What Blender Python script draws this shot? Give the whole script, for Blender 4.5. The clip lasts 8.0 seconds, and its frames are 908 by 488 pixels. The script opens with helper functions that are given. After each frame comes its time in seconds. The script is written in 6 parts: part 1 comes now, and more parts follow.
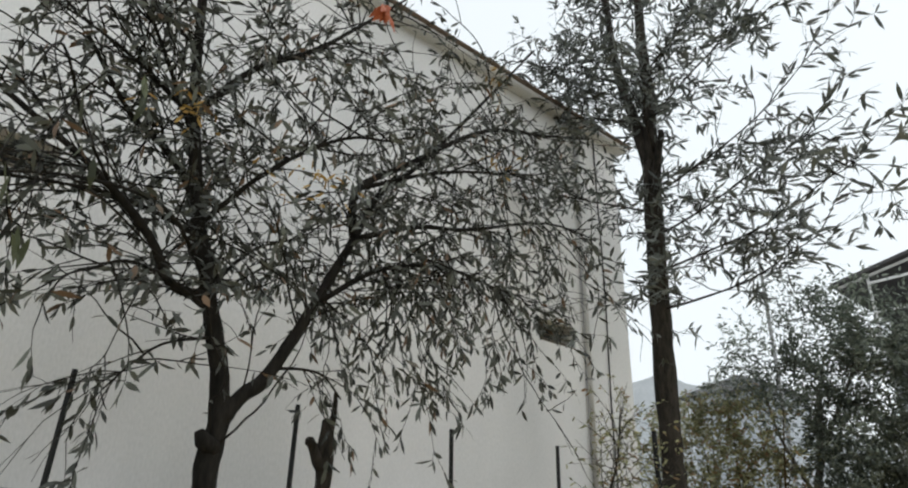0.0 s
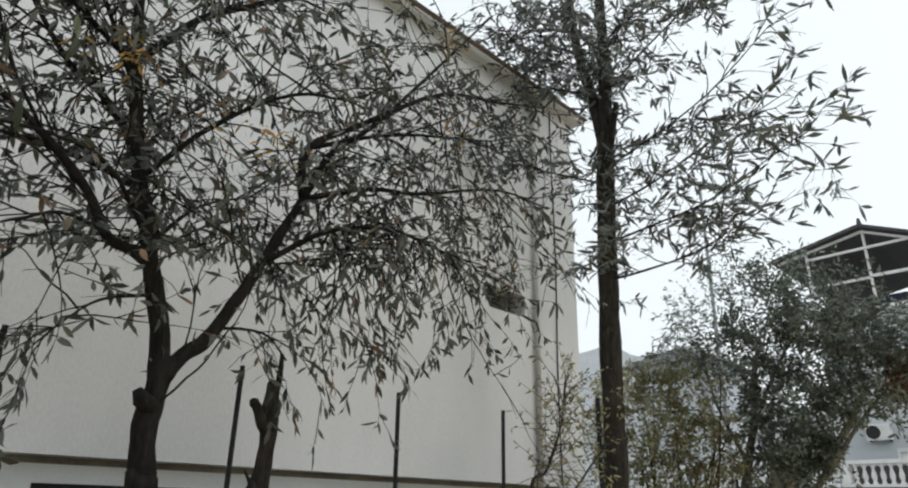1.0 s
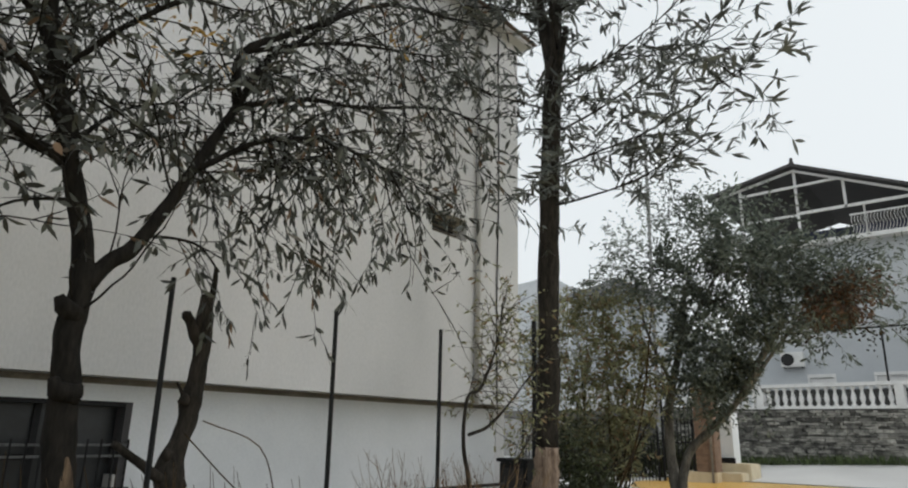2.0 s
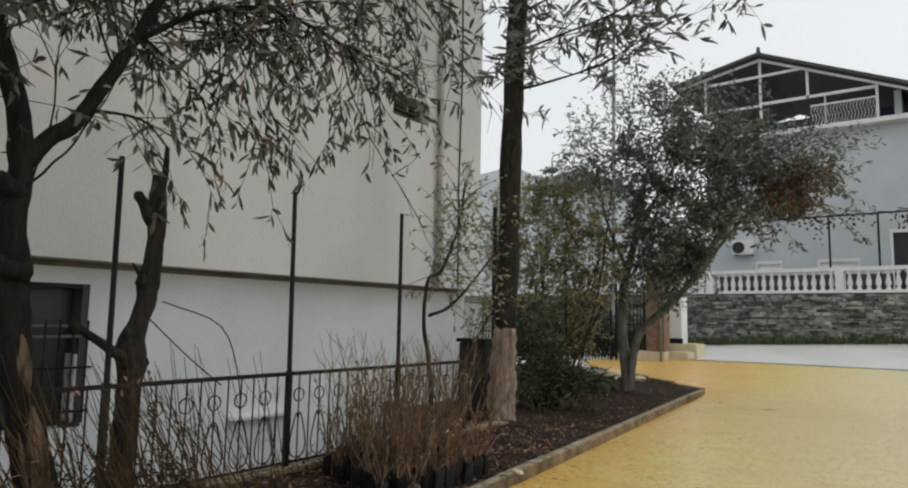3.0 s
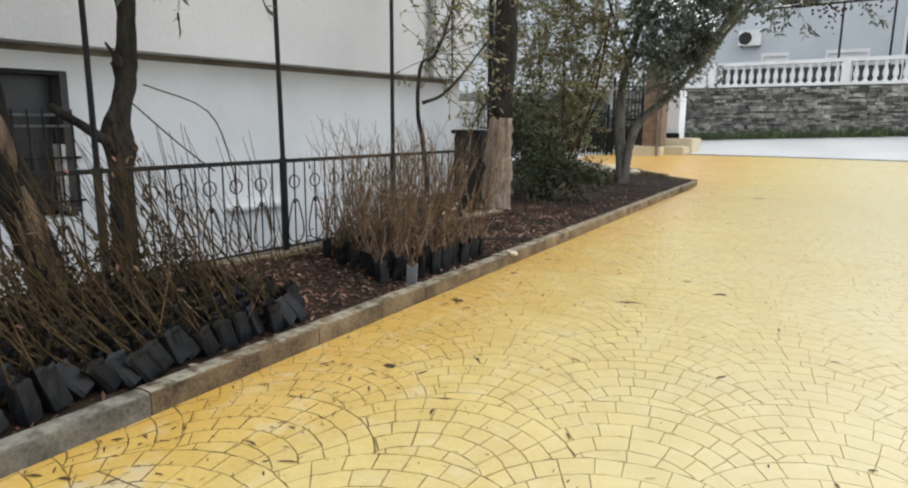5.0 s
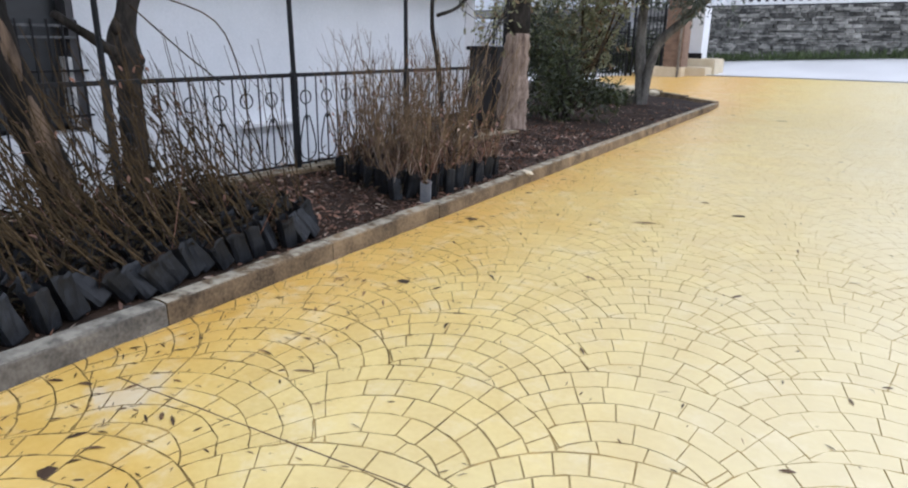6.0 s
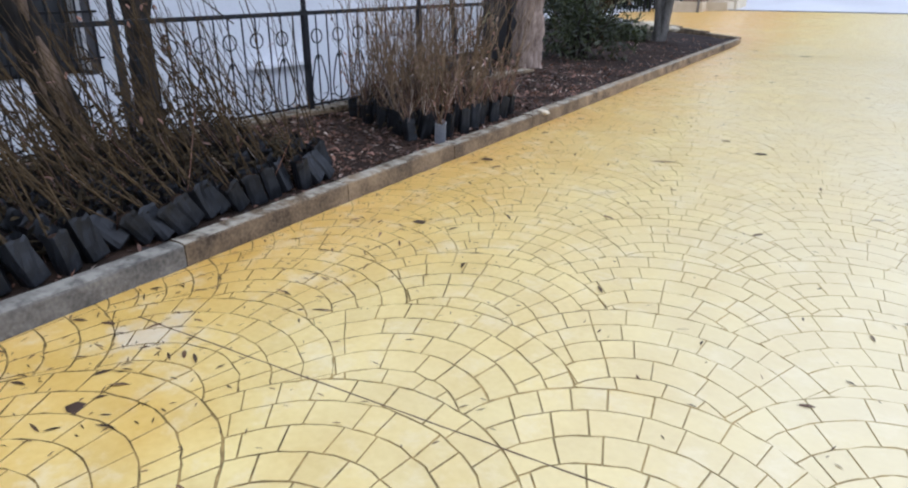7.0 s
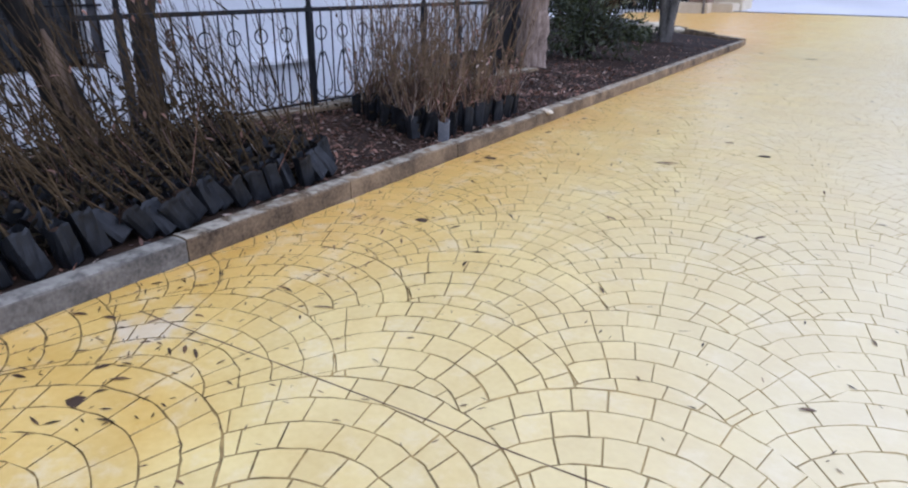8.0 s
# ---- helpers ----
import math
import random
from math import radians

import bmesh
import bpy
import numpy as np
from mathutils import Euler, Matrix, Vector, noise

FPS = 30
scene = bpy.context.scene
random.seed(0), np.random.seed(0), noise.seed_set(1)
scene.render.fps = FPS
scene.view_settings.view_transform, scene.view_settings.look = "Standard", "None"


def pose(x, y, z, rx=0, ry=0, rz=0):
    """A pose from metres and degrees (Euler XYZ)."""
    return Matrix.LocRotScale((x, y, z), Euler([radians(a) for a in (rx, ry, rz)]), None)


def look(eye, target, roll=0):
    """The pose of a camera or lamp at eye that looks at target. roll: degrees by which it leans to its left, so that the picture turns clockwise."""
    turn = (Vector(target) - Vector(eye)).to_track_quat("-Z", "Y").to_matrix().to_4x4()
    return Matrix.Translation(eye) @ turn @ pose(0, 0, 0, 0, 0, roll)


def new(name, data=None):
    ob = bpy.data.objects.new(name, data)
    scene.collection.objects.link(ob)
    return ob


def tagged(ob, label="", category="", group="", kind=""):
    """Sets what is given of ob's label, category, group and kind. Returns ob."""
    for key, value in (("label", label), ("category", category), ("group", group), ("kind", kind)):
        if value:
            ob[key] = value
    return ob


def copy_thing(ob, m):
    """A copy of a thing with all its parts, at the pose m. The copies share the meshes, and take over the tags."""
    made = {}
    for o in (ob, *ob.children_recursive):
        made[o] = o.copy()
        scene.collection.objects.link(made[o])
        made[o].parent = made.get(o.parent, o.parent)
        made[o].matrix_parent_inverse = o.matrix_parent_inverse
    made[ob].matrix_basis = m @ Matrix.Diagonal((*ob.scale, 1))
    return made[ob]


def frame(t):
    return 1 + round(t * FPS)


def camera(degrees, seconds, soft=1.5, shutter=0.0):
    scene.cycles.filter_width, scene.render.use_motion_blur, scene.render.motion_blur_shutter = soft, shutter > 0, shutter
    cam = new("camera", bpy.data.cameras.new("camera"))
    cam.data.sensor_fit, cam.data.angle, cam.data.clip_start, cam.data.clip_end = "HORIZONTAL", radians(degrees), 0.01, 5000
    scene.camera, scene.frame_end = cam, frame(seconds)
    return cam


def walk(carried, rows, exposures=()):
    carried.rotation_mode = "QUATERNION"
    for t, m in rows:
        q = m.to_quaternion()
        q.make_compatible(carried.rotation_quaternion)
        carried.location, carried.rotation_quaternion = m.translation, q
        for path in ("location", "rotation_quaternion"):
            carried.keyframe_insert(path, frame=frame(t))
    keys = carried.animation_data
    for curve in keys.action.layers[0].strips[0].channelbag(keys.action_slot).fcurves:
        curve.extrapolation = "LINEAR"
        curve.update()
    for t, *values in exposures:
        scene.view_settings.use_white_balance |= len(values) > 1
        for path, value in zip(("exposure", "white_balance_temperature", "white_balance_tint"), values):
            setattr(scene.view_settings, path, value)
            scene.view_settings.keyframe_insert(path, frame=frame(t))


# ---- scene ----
cam = camera(68.3, 8.0, soft=2.1)
PATH = [
    (0, (-0.771, 0.142, 1.735), (-2.158, 1.331, 2.548), 1.5),
    (0.5, (-0.786, 0.151, 1.726), (-2.155, 1.378, 2.515), 1.6),
    (1, (-0.781, 0.196, 1.705), (-2.1, 1.509, 2.437), 1.4),
    (2.5, (-0.818, 0.316, 1.592), (-2.027, 1.861, 1.981), 1.3),
    (3, (-0.815, 0.343, 1.577), (-2.002, 1.938, 1.792), 1.2),
    (3.5, (-0.85, 0.383, 1.527), (-2.035, 1.992, 1.597), 0.9),
    (4, (-0.889, 0.418, 1.476), (-2.073, 2.027, 1.395), 0.6),
    (4.5, (-0.882, 0.431, 1.444), (-2.064, 2.03, 1.226), 0.3),
    (5, (-0.883, 0.437, 1.412), (-2.038, 2.028, 1.043), 0.6),
    (6.5, (-0.94, 0.476, 1.328), (-2.093, 1.963, 0.65), 0.6),
    (7, (-0.943, 0.476, 1.318), (-2.091, 1.934, 0.573), 0.1),
    (7.5, (-0.945, 0.479, 1.319), (-2.093, 1.934, 0.568), 0.2),
    (8, (-0.947, 0.478, 1.318), (-2.098, 1.932, 0.568), 0.8),
]
EXPOSE = [
    (0.0, -0.05, 6250, 6), (1.0, -0.06, 6250, 6), (2.5, -0.34, 6400, 7), (3.5, -0.15, 6500, 8), (4.0, 0.12, 6550, 9),
    (4.5, 0.3, 6400, 9), (5.0, 0.4, 6150, 9), (6.5, 0.44, 5300, 18), (7.0, 0.44, 5200, 17), (7.5, 0.4, 5150, 21), (8.0, 0.35, 5000, 23),
]
walk(cam, [(t, look(eye, target, roll)) for t, eye, target, roll in PATH], EXPOSE)

# ---- world and sun: overcast winter sky ----
world = bpy.data.worlds.new("overcast")
scene.world = world
world.use_nodes = True
wn = world.node_tree
wn.nodes.clear()
w_out = wn.nodes.new("ShaderNodeOutputWorld")
w_bg = wn.nodes.new("ShaderNodeBackground")
w_sky = wn.nodes.new("ShaderNodeTexSky")
w_hsv = wn.nodes.new("ShaderNodeHueSaturation")
w_sky.sky_type = "NISHITA"
w_sky.sun_disc = False
w_sky.sun_elevation = radians(48)
w_sky.sun_rotation = radians(60)
w_sky.air_density, w_sky.dust_density = 1.0, 6.0
w_hsv.inputs["Saturation"].default_value = 0.12
w_bg.inputs["Strength"].default_value = 0.145
wn.links.new(w_sky.outputs[0], w_hsv.inputs["Color"])
w_mix = wn.nodes.new("ShaderNodeMix")
w_mix.data_type = "RGBA"
w_mix.inputs[0].default_value = 0.75
for sock in w_mix.inputs:
    if sock.type == "RGBA" and sock.name == "A":
        wn.links.new(w_hsv.outputs[0], sock)
    if sock.type == "RGBA" and sock.name == "B":
        sock.default_value = (8.2, 8.4, 8.6, 1)
for sock in w_mix.outputs:
    if sock.type == "RGBA":
        wn.links.new(sock, w_bg.inputs["Color"])
wn.links.new(w_bg.outputs[0], w_out.inputs["Surface"])
sun_data = bpy.data.lights.new("sun", "SUN")
sun_data.energy, sun_data.angle, sun_data.color = 0.5, radians(40), (1.0, 0.97, 0.93)
sun = new("sun", sun_data)
sun.matrix_world = look((14, -8, 20), (0, 0, 0))


# ---- materials ----
def mat(name, low, high, rough=0.8, scale=6.0, fine=60.0, bump=0.15, island=0.0, each=0.0, metal=0.0, spec=0.5, mid=0.5, streak=1.0, coat=0.0):
    """low..high: two colours mixed by large and fine noise in world size; island / each: random brightness."""
    m = bpy.data.materials.new(name)
    m.use_nodes = True
    nt = m.node_tree
    N, L = nt.nodes, nt.links
    b = N["Principled BSDF"]
    geo = N.new("ShaderNodeNewGeometry")
    mapping = N.new("ShaderNodeMapping")
    mapping.inputs["Scale"].default_value = (1, 1, streak)
    L.new(geo.outputs["Position"], mapping.inputs["Vector"])
    n1, n2 = N.new("ShaderNodeTexNoise"), N.new("ShaderNodeTexNoise")
    for n, s, d in ((n1, scale, 5), (n2, fine, 3)):
        n.inputs["Scale"].default_value, n.inputs["Detail"].default_value = s, d
        L.new(mapping.outputs[0], n.inputs["Vector"])
    mix = N.new("ShaderNodeMath")
    mix.operation = "MULTIPLY_ADD"
    mix.inputs[1].default_value = 0.35
    L.new(n2.outputs["Fac"], mix.inputs[0])
    sc = N.new("ShaderNodeMath")
    sc.operation = "MULTIPLY"
    sc.inputs[1].default_value = 0.65
    L.new(n1.outputs["Fac"], sc.inputs[0])
    L.new(sc.outputs[0], mix.inputs[2])
    ramp = N.new("ShaderNodeValToRGB")
    ramp.color_ramp.elements[0].position, ramp.color_ramp.elements[1].position = mid - 0.17, mid + 0.17
    ramp.color_ramp.elements[0].color, ramp.color_ramp.elements[1].color = (*low, 1), (*high, 1)
    L.new(mix.outputs[0], ramp.inputs["Fac"])
    col = ramp.outputs["Color"]
    if island or each:
        hsv = N.new("ShaderNodeHueSaturation")
        mr = N.new("ShaderNodeMapRange")
        amount = island or each
        mr.inputs["To Min"].default_value, mr.inputs["To Max"].default_value = 1 - amount, 1 + amount
        if island:
            L.new(geo.outputs["Random Per Island"], mr.inputs["Value"])
        else:
            oi = N.new("ShaderNodeObjectInfo")
            L.new(oi.outputs["Random"], mr.inputs["Value"])
        L.new(mr.outputs[0], hsv.inputs["Value"])
        L.new(col, hsv.inputs["Color"])
        col = hsv.outputs["Color"]
    L.new(col, b.inputs["Base Color"])
    rr = N.new("ShaderNodeMapRange")
    rr.inputs["To Min"].default_value, rr.inputs["To Max"].default_value = max(rough - 0.12, 0.05), min(rough + 0.12, 1)
    L.new(n1.outputs["Fac"], rr.inputs["Value"])
    L.new(rr.outputs[0], b.inputs["Roughness"])
    b.inputs["Metallic"].default_value = metal
    b.inputs["Specular IOR Level"].default_value = spec
    b.inputs["Coat Weight"].default_value = coat
    if bump:
        bp = N.new("ShaderNodeBump")
        bp.inputs["Strength"].default_value, bp.inputs["Distance"].default_value = bump, 0.01
        L.new(mix.outputs[0], bp.inputs["Height"])
        L.new(bp.outputs[0], b.inputs["Normal"])
    return m


def sheen_wear_yellow(name, piece):
    """Yellow pigmented concrete: rusty orange by the kerb, further out wear and painted sky sheen."""
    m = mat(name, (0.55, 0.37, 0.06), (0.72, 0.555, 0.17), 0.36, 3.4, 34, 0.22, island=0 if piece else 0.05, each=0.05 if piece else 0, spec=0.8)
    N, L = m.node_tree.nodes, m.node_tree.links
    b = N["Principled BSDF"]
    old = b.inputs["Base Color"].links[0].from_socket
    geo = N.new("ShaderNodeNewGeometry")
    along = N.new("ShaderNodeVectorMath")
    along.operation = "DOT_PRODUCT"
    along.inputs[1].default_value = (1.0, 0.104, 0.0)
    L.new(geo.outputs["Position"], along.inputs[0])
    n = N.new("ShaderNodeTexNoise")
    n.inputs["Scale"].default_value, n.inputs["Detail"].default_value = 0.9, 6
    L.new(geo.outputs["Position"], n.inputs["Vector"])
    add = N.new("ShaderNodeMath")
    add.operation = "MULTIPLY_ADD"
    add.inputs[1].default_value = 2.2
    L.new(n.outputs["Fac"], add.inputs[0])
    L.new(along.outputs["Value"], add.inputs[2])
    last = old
    # first row: wet sky sheen and wear mixed into the colour; second: orange
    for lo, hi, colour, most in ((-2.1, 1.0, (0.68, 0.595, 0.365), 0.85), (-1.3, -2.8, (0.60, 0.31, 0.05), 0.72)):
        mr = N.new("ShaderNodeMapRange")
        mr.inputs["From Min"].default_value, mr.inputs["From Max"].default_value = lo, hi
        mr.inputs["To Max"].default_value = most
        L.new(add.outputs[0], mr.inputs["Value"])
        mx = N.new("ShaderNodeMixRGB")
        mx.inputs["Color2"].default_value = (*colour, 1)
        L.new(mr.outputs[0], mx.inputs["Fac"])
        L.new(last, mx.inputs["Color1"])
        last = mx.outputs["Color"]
    # scuffs: small bleached blotches
    n7, fade, mx = N.new("ShaderNodeTexNoise"), N.new("ShaderNodeMapRange"), N.new("ShaderNodeMixRGB")
    n7.inputs["Scale"].default_value, n7.inputs["Detail"].default_value, n7.inputs["Roughness"].default_value = 4.5, 8, 0.7
    L.new(geo.outputs["Position"], n7.inputs["Vector"])
    fade.inputs["From Min"].default_value, fade.inputs["From Max"].default_value, fade.inputs["To Max"].default_value = 0.52, 0.66, 0.5
    L.new(n7.outputs["Fac"], fade.inputs["Value"])
    L.new(fade.outputs[0], mx.inputs["Fac"])
    L.new(last, mx.inputs["Color1"])
    mx.inputs["Color2"].default_value = (0.74, 0.64, 0.40, 1)
    last = mx.outputs["Color"]
    # a whitish spill on the paving near the kerb
    gap = N.new("ShaderNodeVectorMath")
    gap.operation = "DISTANCE"
    gap.inputs[1].default_value = (-3.31, 1.57, 0.0)
    L.new(geo.outputs["Position"], gap.inputs[0])
    n5, blur, mr, mx = N.new("ShaderNodeTexNoise"), N.new("ShaderNodeMath"), N.new("ShaderNodeMapRange"), N.new("ShaderNodeMixRGB")
    n5.inputs["Scale"].default_value, n5.inputs["Detail"].default_value = 7, 6
    L.new(geo.outputs["Position"], n5.inputs["Vector"])
    blur.operation = "MULTIPLY_ADD"
    blur.inputs[1].default_value = 0.5
    L.new(n5.outputs["Fac"], blur.inputs[0])
    L.new(gap.outputs["Value"], blur.inputs[2])
    mr.inputs["From Min"].default_value, mr.inputs["From Max"].default_value = 0.41, 0.33
    mr.inputs["To Max"].default_value = 0.5
    L.new(blur.outputs[0], mr.inputs["Value"])
    L.new(mr.outputs[0], mx.inputs["Fac"])
    L.new(last, mx.inputs["Color1"])
    mx.inputs["Color2"].default_value = (0.64, 0.58, 0.47, 1)
    L.new(mx.outputs["Color"], b.inputs["Base Color"])
    return m


M_YELLOW = sheen_wear_yellow("yellow stamped concrete", False)
M_YELLOW_PIECE = sheen_wear_yellow("yellow stamped concrete piece", True)


def glare_joint():
    """Dirt in the joints: dark in stretches, painted paler by glare off the kerb and faded far away."""
    m = mat("dirty joint", (0.045, 0.029, 0.013), (0.50, 0.35, 0.12), 0.9, 6.5, 26, 0.2, spec=0.2, mid=0.5)
    N, L = m.node_tree.nodes, m.node_tree.links
    b = N["Principled BSDF"]
    last = b.inputs["Base Color"].links[0].from_socket
    geo, n = N.new("ShaderNodeNewGeometry"), N.new("ShaderNodeTexNoise")
    n.inputs["Scale"].default_value, n.inputs["Detail"].default_value = 2.3, 6
    L.new(geo.outputs["Position"], n.inputs["Vector"])
    # glare put into the joint colour sideways, then a fade with distance
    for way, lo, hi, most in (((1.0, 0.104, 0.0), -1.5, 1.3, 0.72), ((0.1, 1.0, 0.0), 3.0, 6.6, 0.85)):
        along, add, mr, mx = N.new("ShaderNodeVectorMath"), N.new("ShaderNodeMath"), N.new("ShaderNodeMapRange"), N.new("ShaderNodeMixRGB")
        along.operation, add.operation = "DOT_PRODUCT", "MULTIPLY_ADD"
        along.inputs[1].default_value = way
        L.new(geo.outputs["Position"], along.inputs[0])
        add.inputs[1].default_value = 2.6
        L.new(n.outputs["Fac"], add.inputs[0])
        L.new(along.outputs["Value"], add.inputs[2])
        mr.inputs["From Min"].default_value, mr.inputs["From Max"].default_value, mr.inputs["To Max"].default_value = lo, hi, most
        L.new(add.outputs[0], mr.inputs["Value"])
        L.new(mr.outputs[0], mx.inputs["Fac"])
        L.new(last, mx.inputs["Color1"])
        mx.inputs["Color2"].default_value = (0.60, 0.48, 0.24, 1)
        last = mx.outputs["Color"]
    L.new(last, b.inputs["Base Color"])
    return m


M_JOINT = glare_joint()
M_CUT = mat("saw cut dirt", (0.05, 0.035, 0.02), (0.16, 0.10, 0.045), 0.9, 8, 60, 0.1)
M_KERB = mat("kerb concrete", (0.05, 0.036, 0.022), (0.29, 0.208, 0.118), 0.92, 4.5, 55, 1.0, each=0.3, spec=0.2)
def skylit_dusty_top(m, colour, share):
    """Sky light painted on upward faces in pale patches, with dust and lichen."""
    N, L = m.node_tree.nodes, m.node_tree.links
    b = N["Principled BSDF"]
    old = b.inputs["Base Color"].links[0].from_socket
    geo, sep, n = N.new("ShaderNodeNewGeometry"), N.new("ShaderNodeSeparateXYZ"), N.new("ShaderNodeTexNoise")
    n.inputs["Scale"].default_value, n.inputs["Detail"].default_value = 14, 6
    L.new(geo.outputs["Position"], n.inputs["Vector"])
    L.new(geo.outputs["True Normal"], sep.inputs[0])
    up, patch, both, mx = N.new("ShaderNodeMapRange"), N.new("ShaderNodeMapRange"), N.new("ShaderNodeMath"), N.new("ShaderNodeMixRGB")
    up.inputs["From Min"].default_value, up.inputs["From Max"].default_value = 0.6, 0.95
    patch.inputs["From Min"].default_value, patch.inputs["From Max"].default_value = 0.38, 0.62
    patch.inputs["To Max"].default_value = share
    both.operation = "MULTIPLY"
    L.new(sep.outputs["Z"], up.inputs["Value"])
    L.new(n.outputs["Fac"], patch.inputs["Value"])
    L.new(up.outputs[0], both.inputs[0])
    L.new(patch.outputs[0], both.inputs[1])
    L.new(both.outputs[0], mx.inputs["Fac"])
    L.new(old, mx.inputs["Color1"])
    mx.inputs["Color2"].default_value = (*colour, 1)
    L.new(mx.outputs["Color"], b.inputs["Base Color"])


M_KERB_GREY = mat("mossy grey kerb concrete", (0.04, 0.037, 0.031), (0.17, 0.152, 0.122), 0.92, 4.5, 55, 1.0, each=0.12, spec=0.2)
skylit_dusty_top(M_KERB, (0.38, 0.35, 0.27), 0.8)
skylit_dusty_top(M_KERB_GREY, (0.32, 0.30, 0.24), 0.7)
M_SOIL = mat("dark wet soil", (0.007, 0.005, 0.0035), (0.045, 0.027, 0.017), 0.95, 5, 50, 0.9, spec=0.15)
M_GROUND = mat("rough ground", (0.12, 0.115, 0.105), (0.20, 0.195, 0.185), 0.9, 0.6, 20, 0.3)
M_ROAD = mat("pale wet road", (0.54, 0.53, 0.52), (0.68, 0.67, 0.65), 0.45, 0.5, 30, 0.1)
M_WALL_UP = mat("upper off-white render", (0.53, 0.53, 0.527), (0.70, 0.69, 0.685), 0.9, 0.7, 45, 0.08, streak=0.45)
M_WALL_LOW = mat("lower white render", (0.62, 0.635, 0.64), (0.755, 0.765, 0.77), 0.9, 0.9, 45, 0.08)
M_LEDGE = mat("brown ledge", (0.11, 0.095, 0.075), (0.26, 0.23, 0.19), 0.9, 3, 40, 0.2)
M_FASCIA = mat("weathered eave tile", (0.14, 0.10, 0.08), (0.26, 0.20, 0.16), 0.85, 3, 30, 0.2)
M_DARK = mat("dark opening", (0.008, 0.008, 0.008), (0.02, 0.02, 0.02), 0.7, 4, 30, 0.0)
M_IRON = mat("black painted iron", (0.004, 0.0045, 0.005), (0.014, 0.014, 0.015), 0.55, 12, 90, 0.15, spec=0.25)
M_STONE = mat("grey rubble stone", (0.035, 0.037, 0.033), (0.30, 0.29, 0.26), 0.9, 3.4, 22, 0.8, each=0.7)
M_STONE_J = mat("grey rubble stone", (0.035, 0.037, 0.033), (0.30, 0.29, 0.26), 0.9, 3.4, 22, 0.8, island=0.7)
M_MORTAR = mat("dark mortar", (0.03, 0.03, 0.03), (0.08, 0.08, 0.075), 0.9, 5, 30, 0.3)
M_WHITE = mat("white painted concrete", (0.62, 0.62, 0.615), (0.76, 0.76, 0.755), 0.7, 3, 30, 0.05)
M_HOUSE = mat("pale grey-blue house render", (0.43, 0.46, 0.49), (0.55, 0.575, 0.60), 0.9, 0.7, 20, 0.05)
M_ROOF = mat("dark roof sheet", (0.03, 0.03, 0.032), (0.07, 0.065, 0.065), 0.7, 1.5, 20, 0.2)
M_ATTIC = mat("dark blue attic shade", (0.018, 0.022, 0.055), (0.04, 0.048, 0.095), 0.7, 1.5, 20, 0.1)
M_GLASS = mat("dark window glass", (0.01, 0.011, 0.012), (0.025, 0.028, 0.03), 0.35, 1, 10, 0.0)
M_DULL = mat("dull grey bar paint", (0.06, 0.06, 0.06), (0.14, 0.14, 0.138), 0.7, 8, 60, 0.1)
M_GREYMETAL = mat("grey galvanised metal", (0.22, 0.22, 0.22), (0.36, 0.36, 0.36), 0.5, 4, 40, 0.05, metal=0.4)
M_PIPE = mat("grey plastic pipe", (0.40, 0.39, 0.37), (0.52, 0.51, 0.49), 0.6, 3, 30, 0.02)
M_PILLAR = mat("tan brick pillar", (0.15, 0.095, 0.065), (0.27, 0.185, 0.13), 0.85, 4, 40, 0.3, each=0.12)
M_CREAM = mat("cream stone coping", (0.50, 0.42, 0.28), (0.66, 0.58, 0.42), 0.8, 3, 40, 0.15)
M_BARK_DARK = mat("dark wet bark", (0.004, 0.004, 0.0035), (0.024, 0.021, 0.018), 0.95, 14, 60, 0.9, streak=0.25, spec=0.15)
M_BARK_GREY = mat("grey-brown bark", (0.009, 0.008, 0.007), (0.05, 0.043, 0.035), 0.95, 14, 60, 0.9, streak=0.25, spec=0.15)
M_BARK_PALE = mat("pale grey olive bark", (0.05, 0.046, 0.04), (0.22, 0.205, 0.18), 0.9, 9, 50, 0.9, streak=0.3, spec=0.2)
M_BARK_PEEL = mat("peeled pale wood", (0.09, 0.06, 0.045), (0.40, 0.31, 0.24), 0.9, 16, 60, 1.0, streak=0.08, spec=0.2)
M_SCAR = mat("weathered bare wood", (0.025, 0.018, 0.012), (0.2, 0.142, 0.095), 0.92, 11, 60, 1.0, streak=0.2, spec=0.15)
M_TWIG = mat("thin brown twig", (0.010, 0.007, 0.0035), (0.088, 0.060, 0.030), 0.9, 10, 60, 0.2, island=0.7, spec=0.15)
M_TWIG_TAN = mat("dry tan twig", (0.03, 0.021, 0.012), (0.23, 0.16, 0.095), 0.9, 10, 60, 0.2, island=0.6, spec=0.15)
M_BAG = mat("black plastic grow bag", (0.0035, 0.0038, 0.0042), (0.016, 0.0175, 0.02), 0.42, 10, 50, 0.6, each=0.5, spec=0.25)
M_BAG_GREY = mat("grey plastic grow bag", (0.10, 0.105, 0.11), (0.2, 0.2, 0.205), 0.5, 10, 50, 0.4)
M_DEBRIS = mat("dark rotting leaf mass", (0.005, 0.004, 0.002), (0.048, 0.035, 0.017), 0.9, 9, 50, 0.2, island=0.6, spec=0.15)
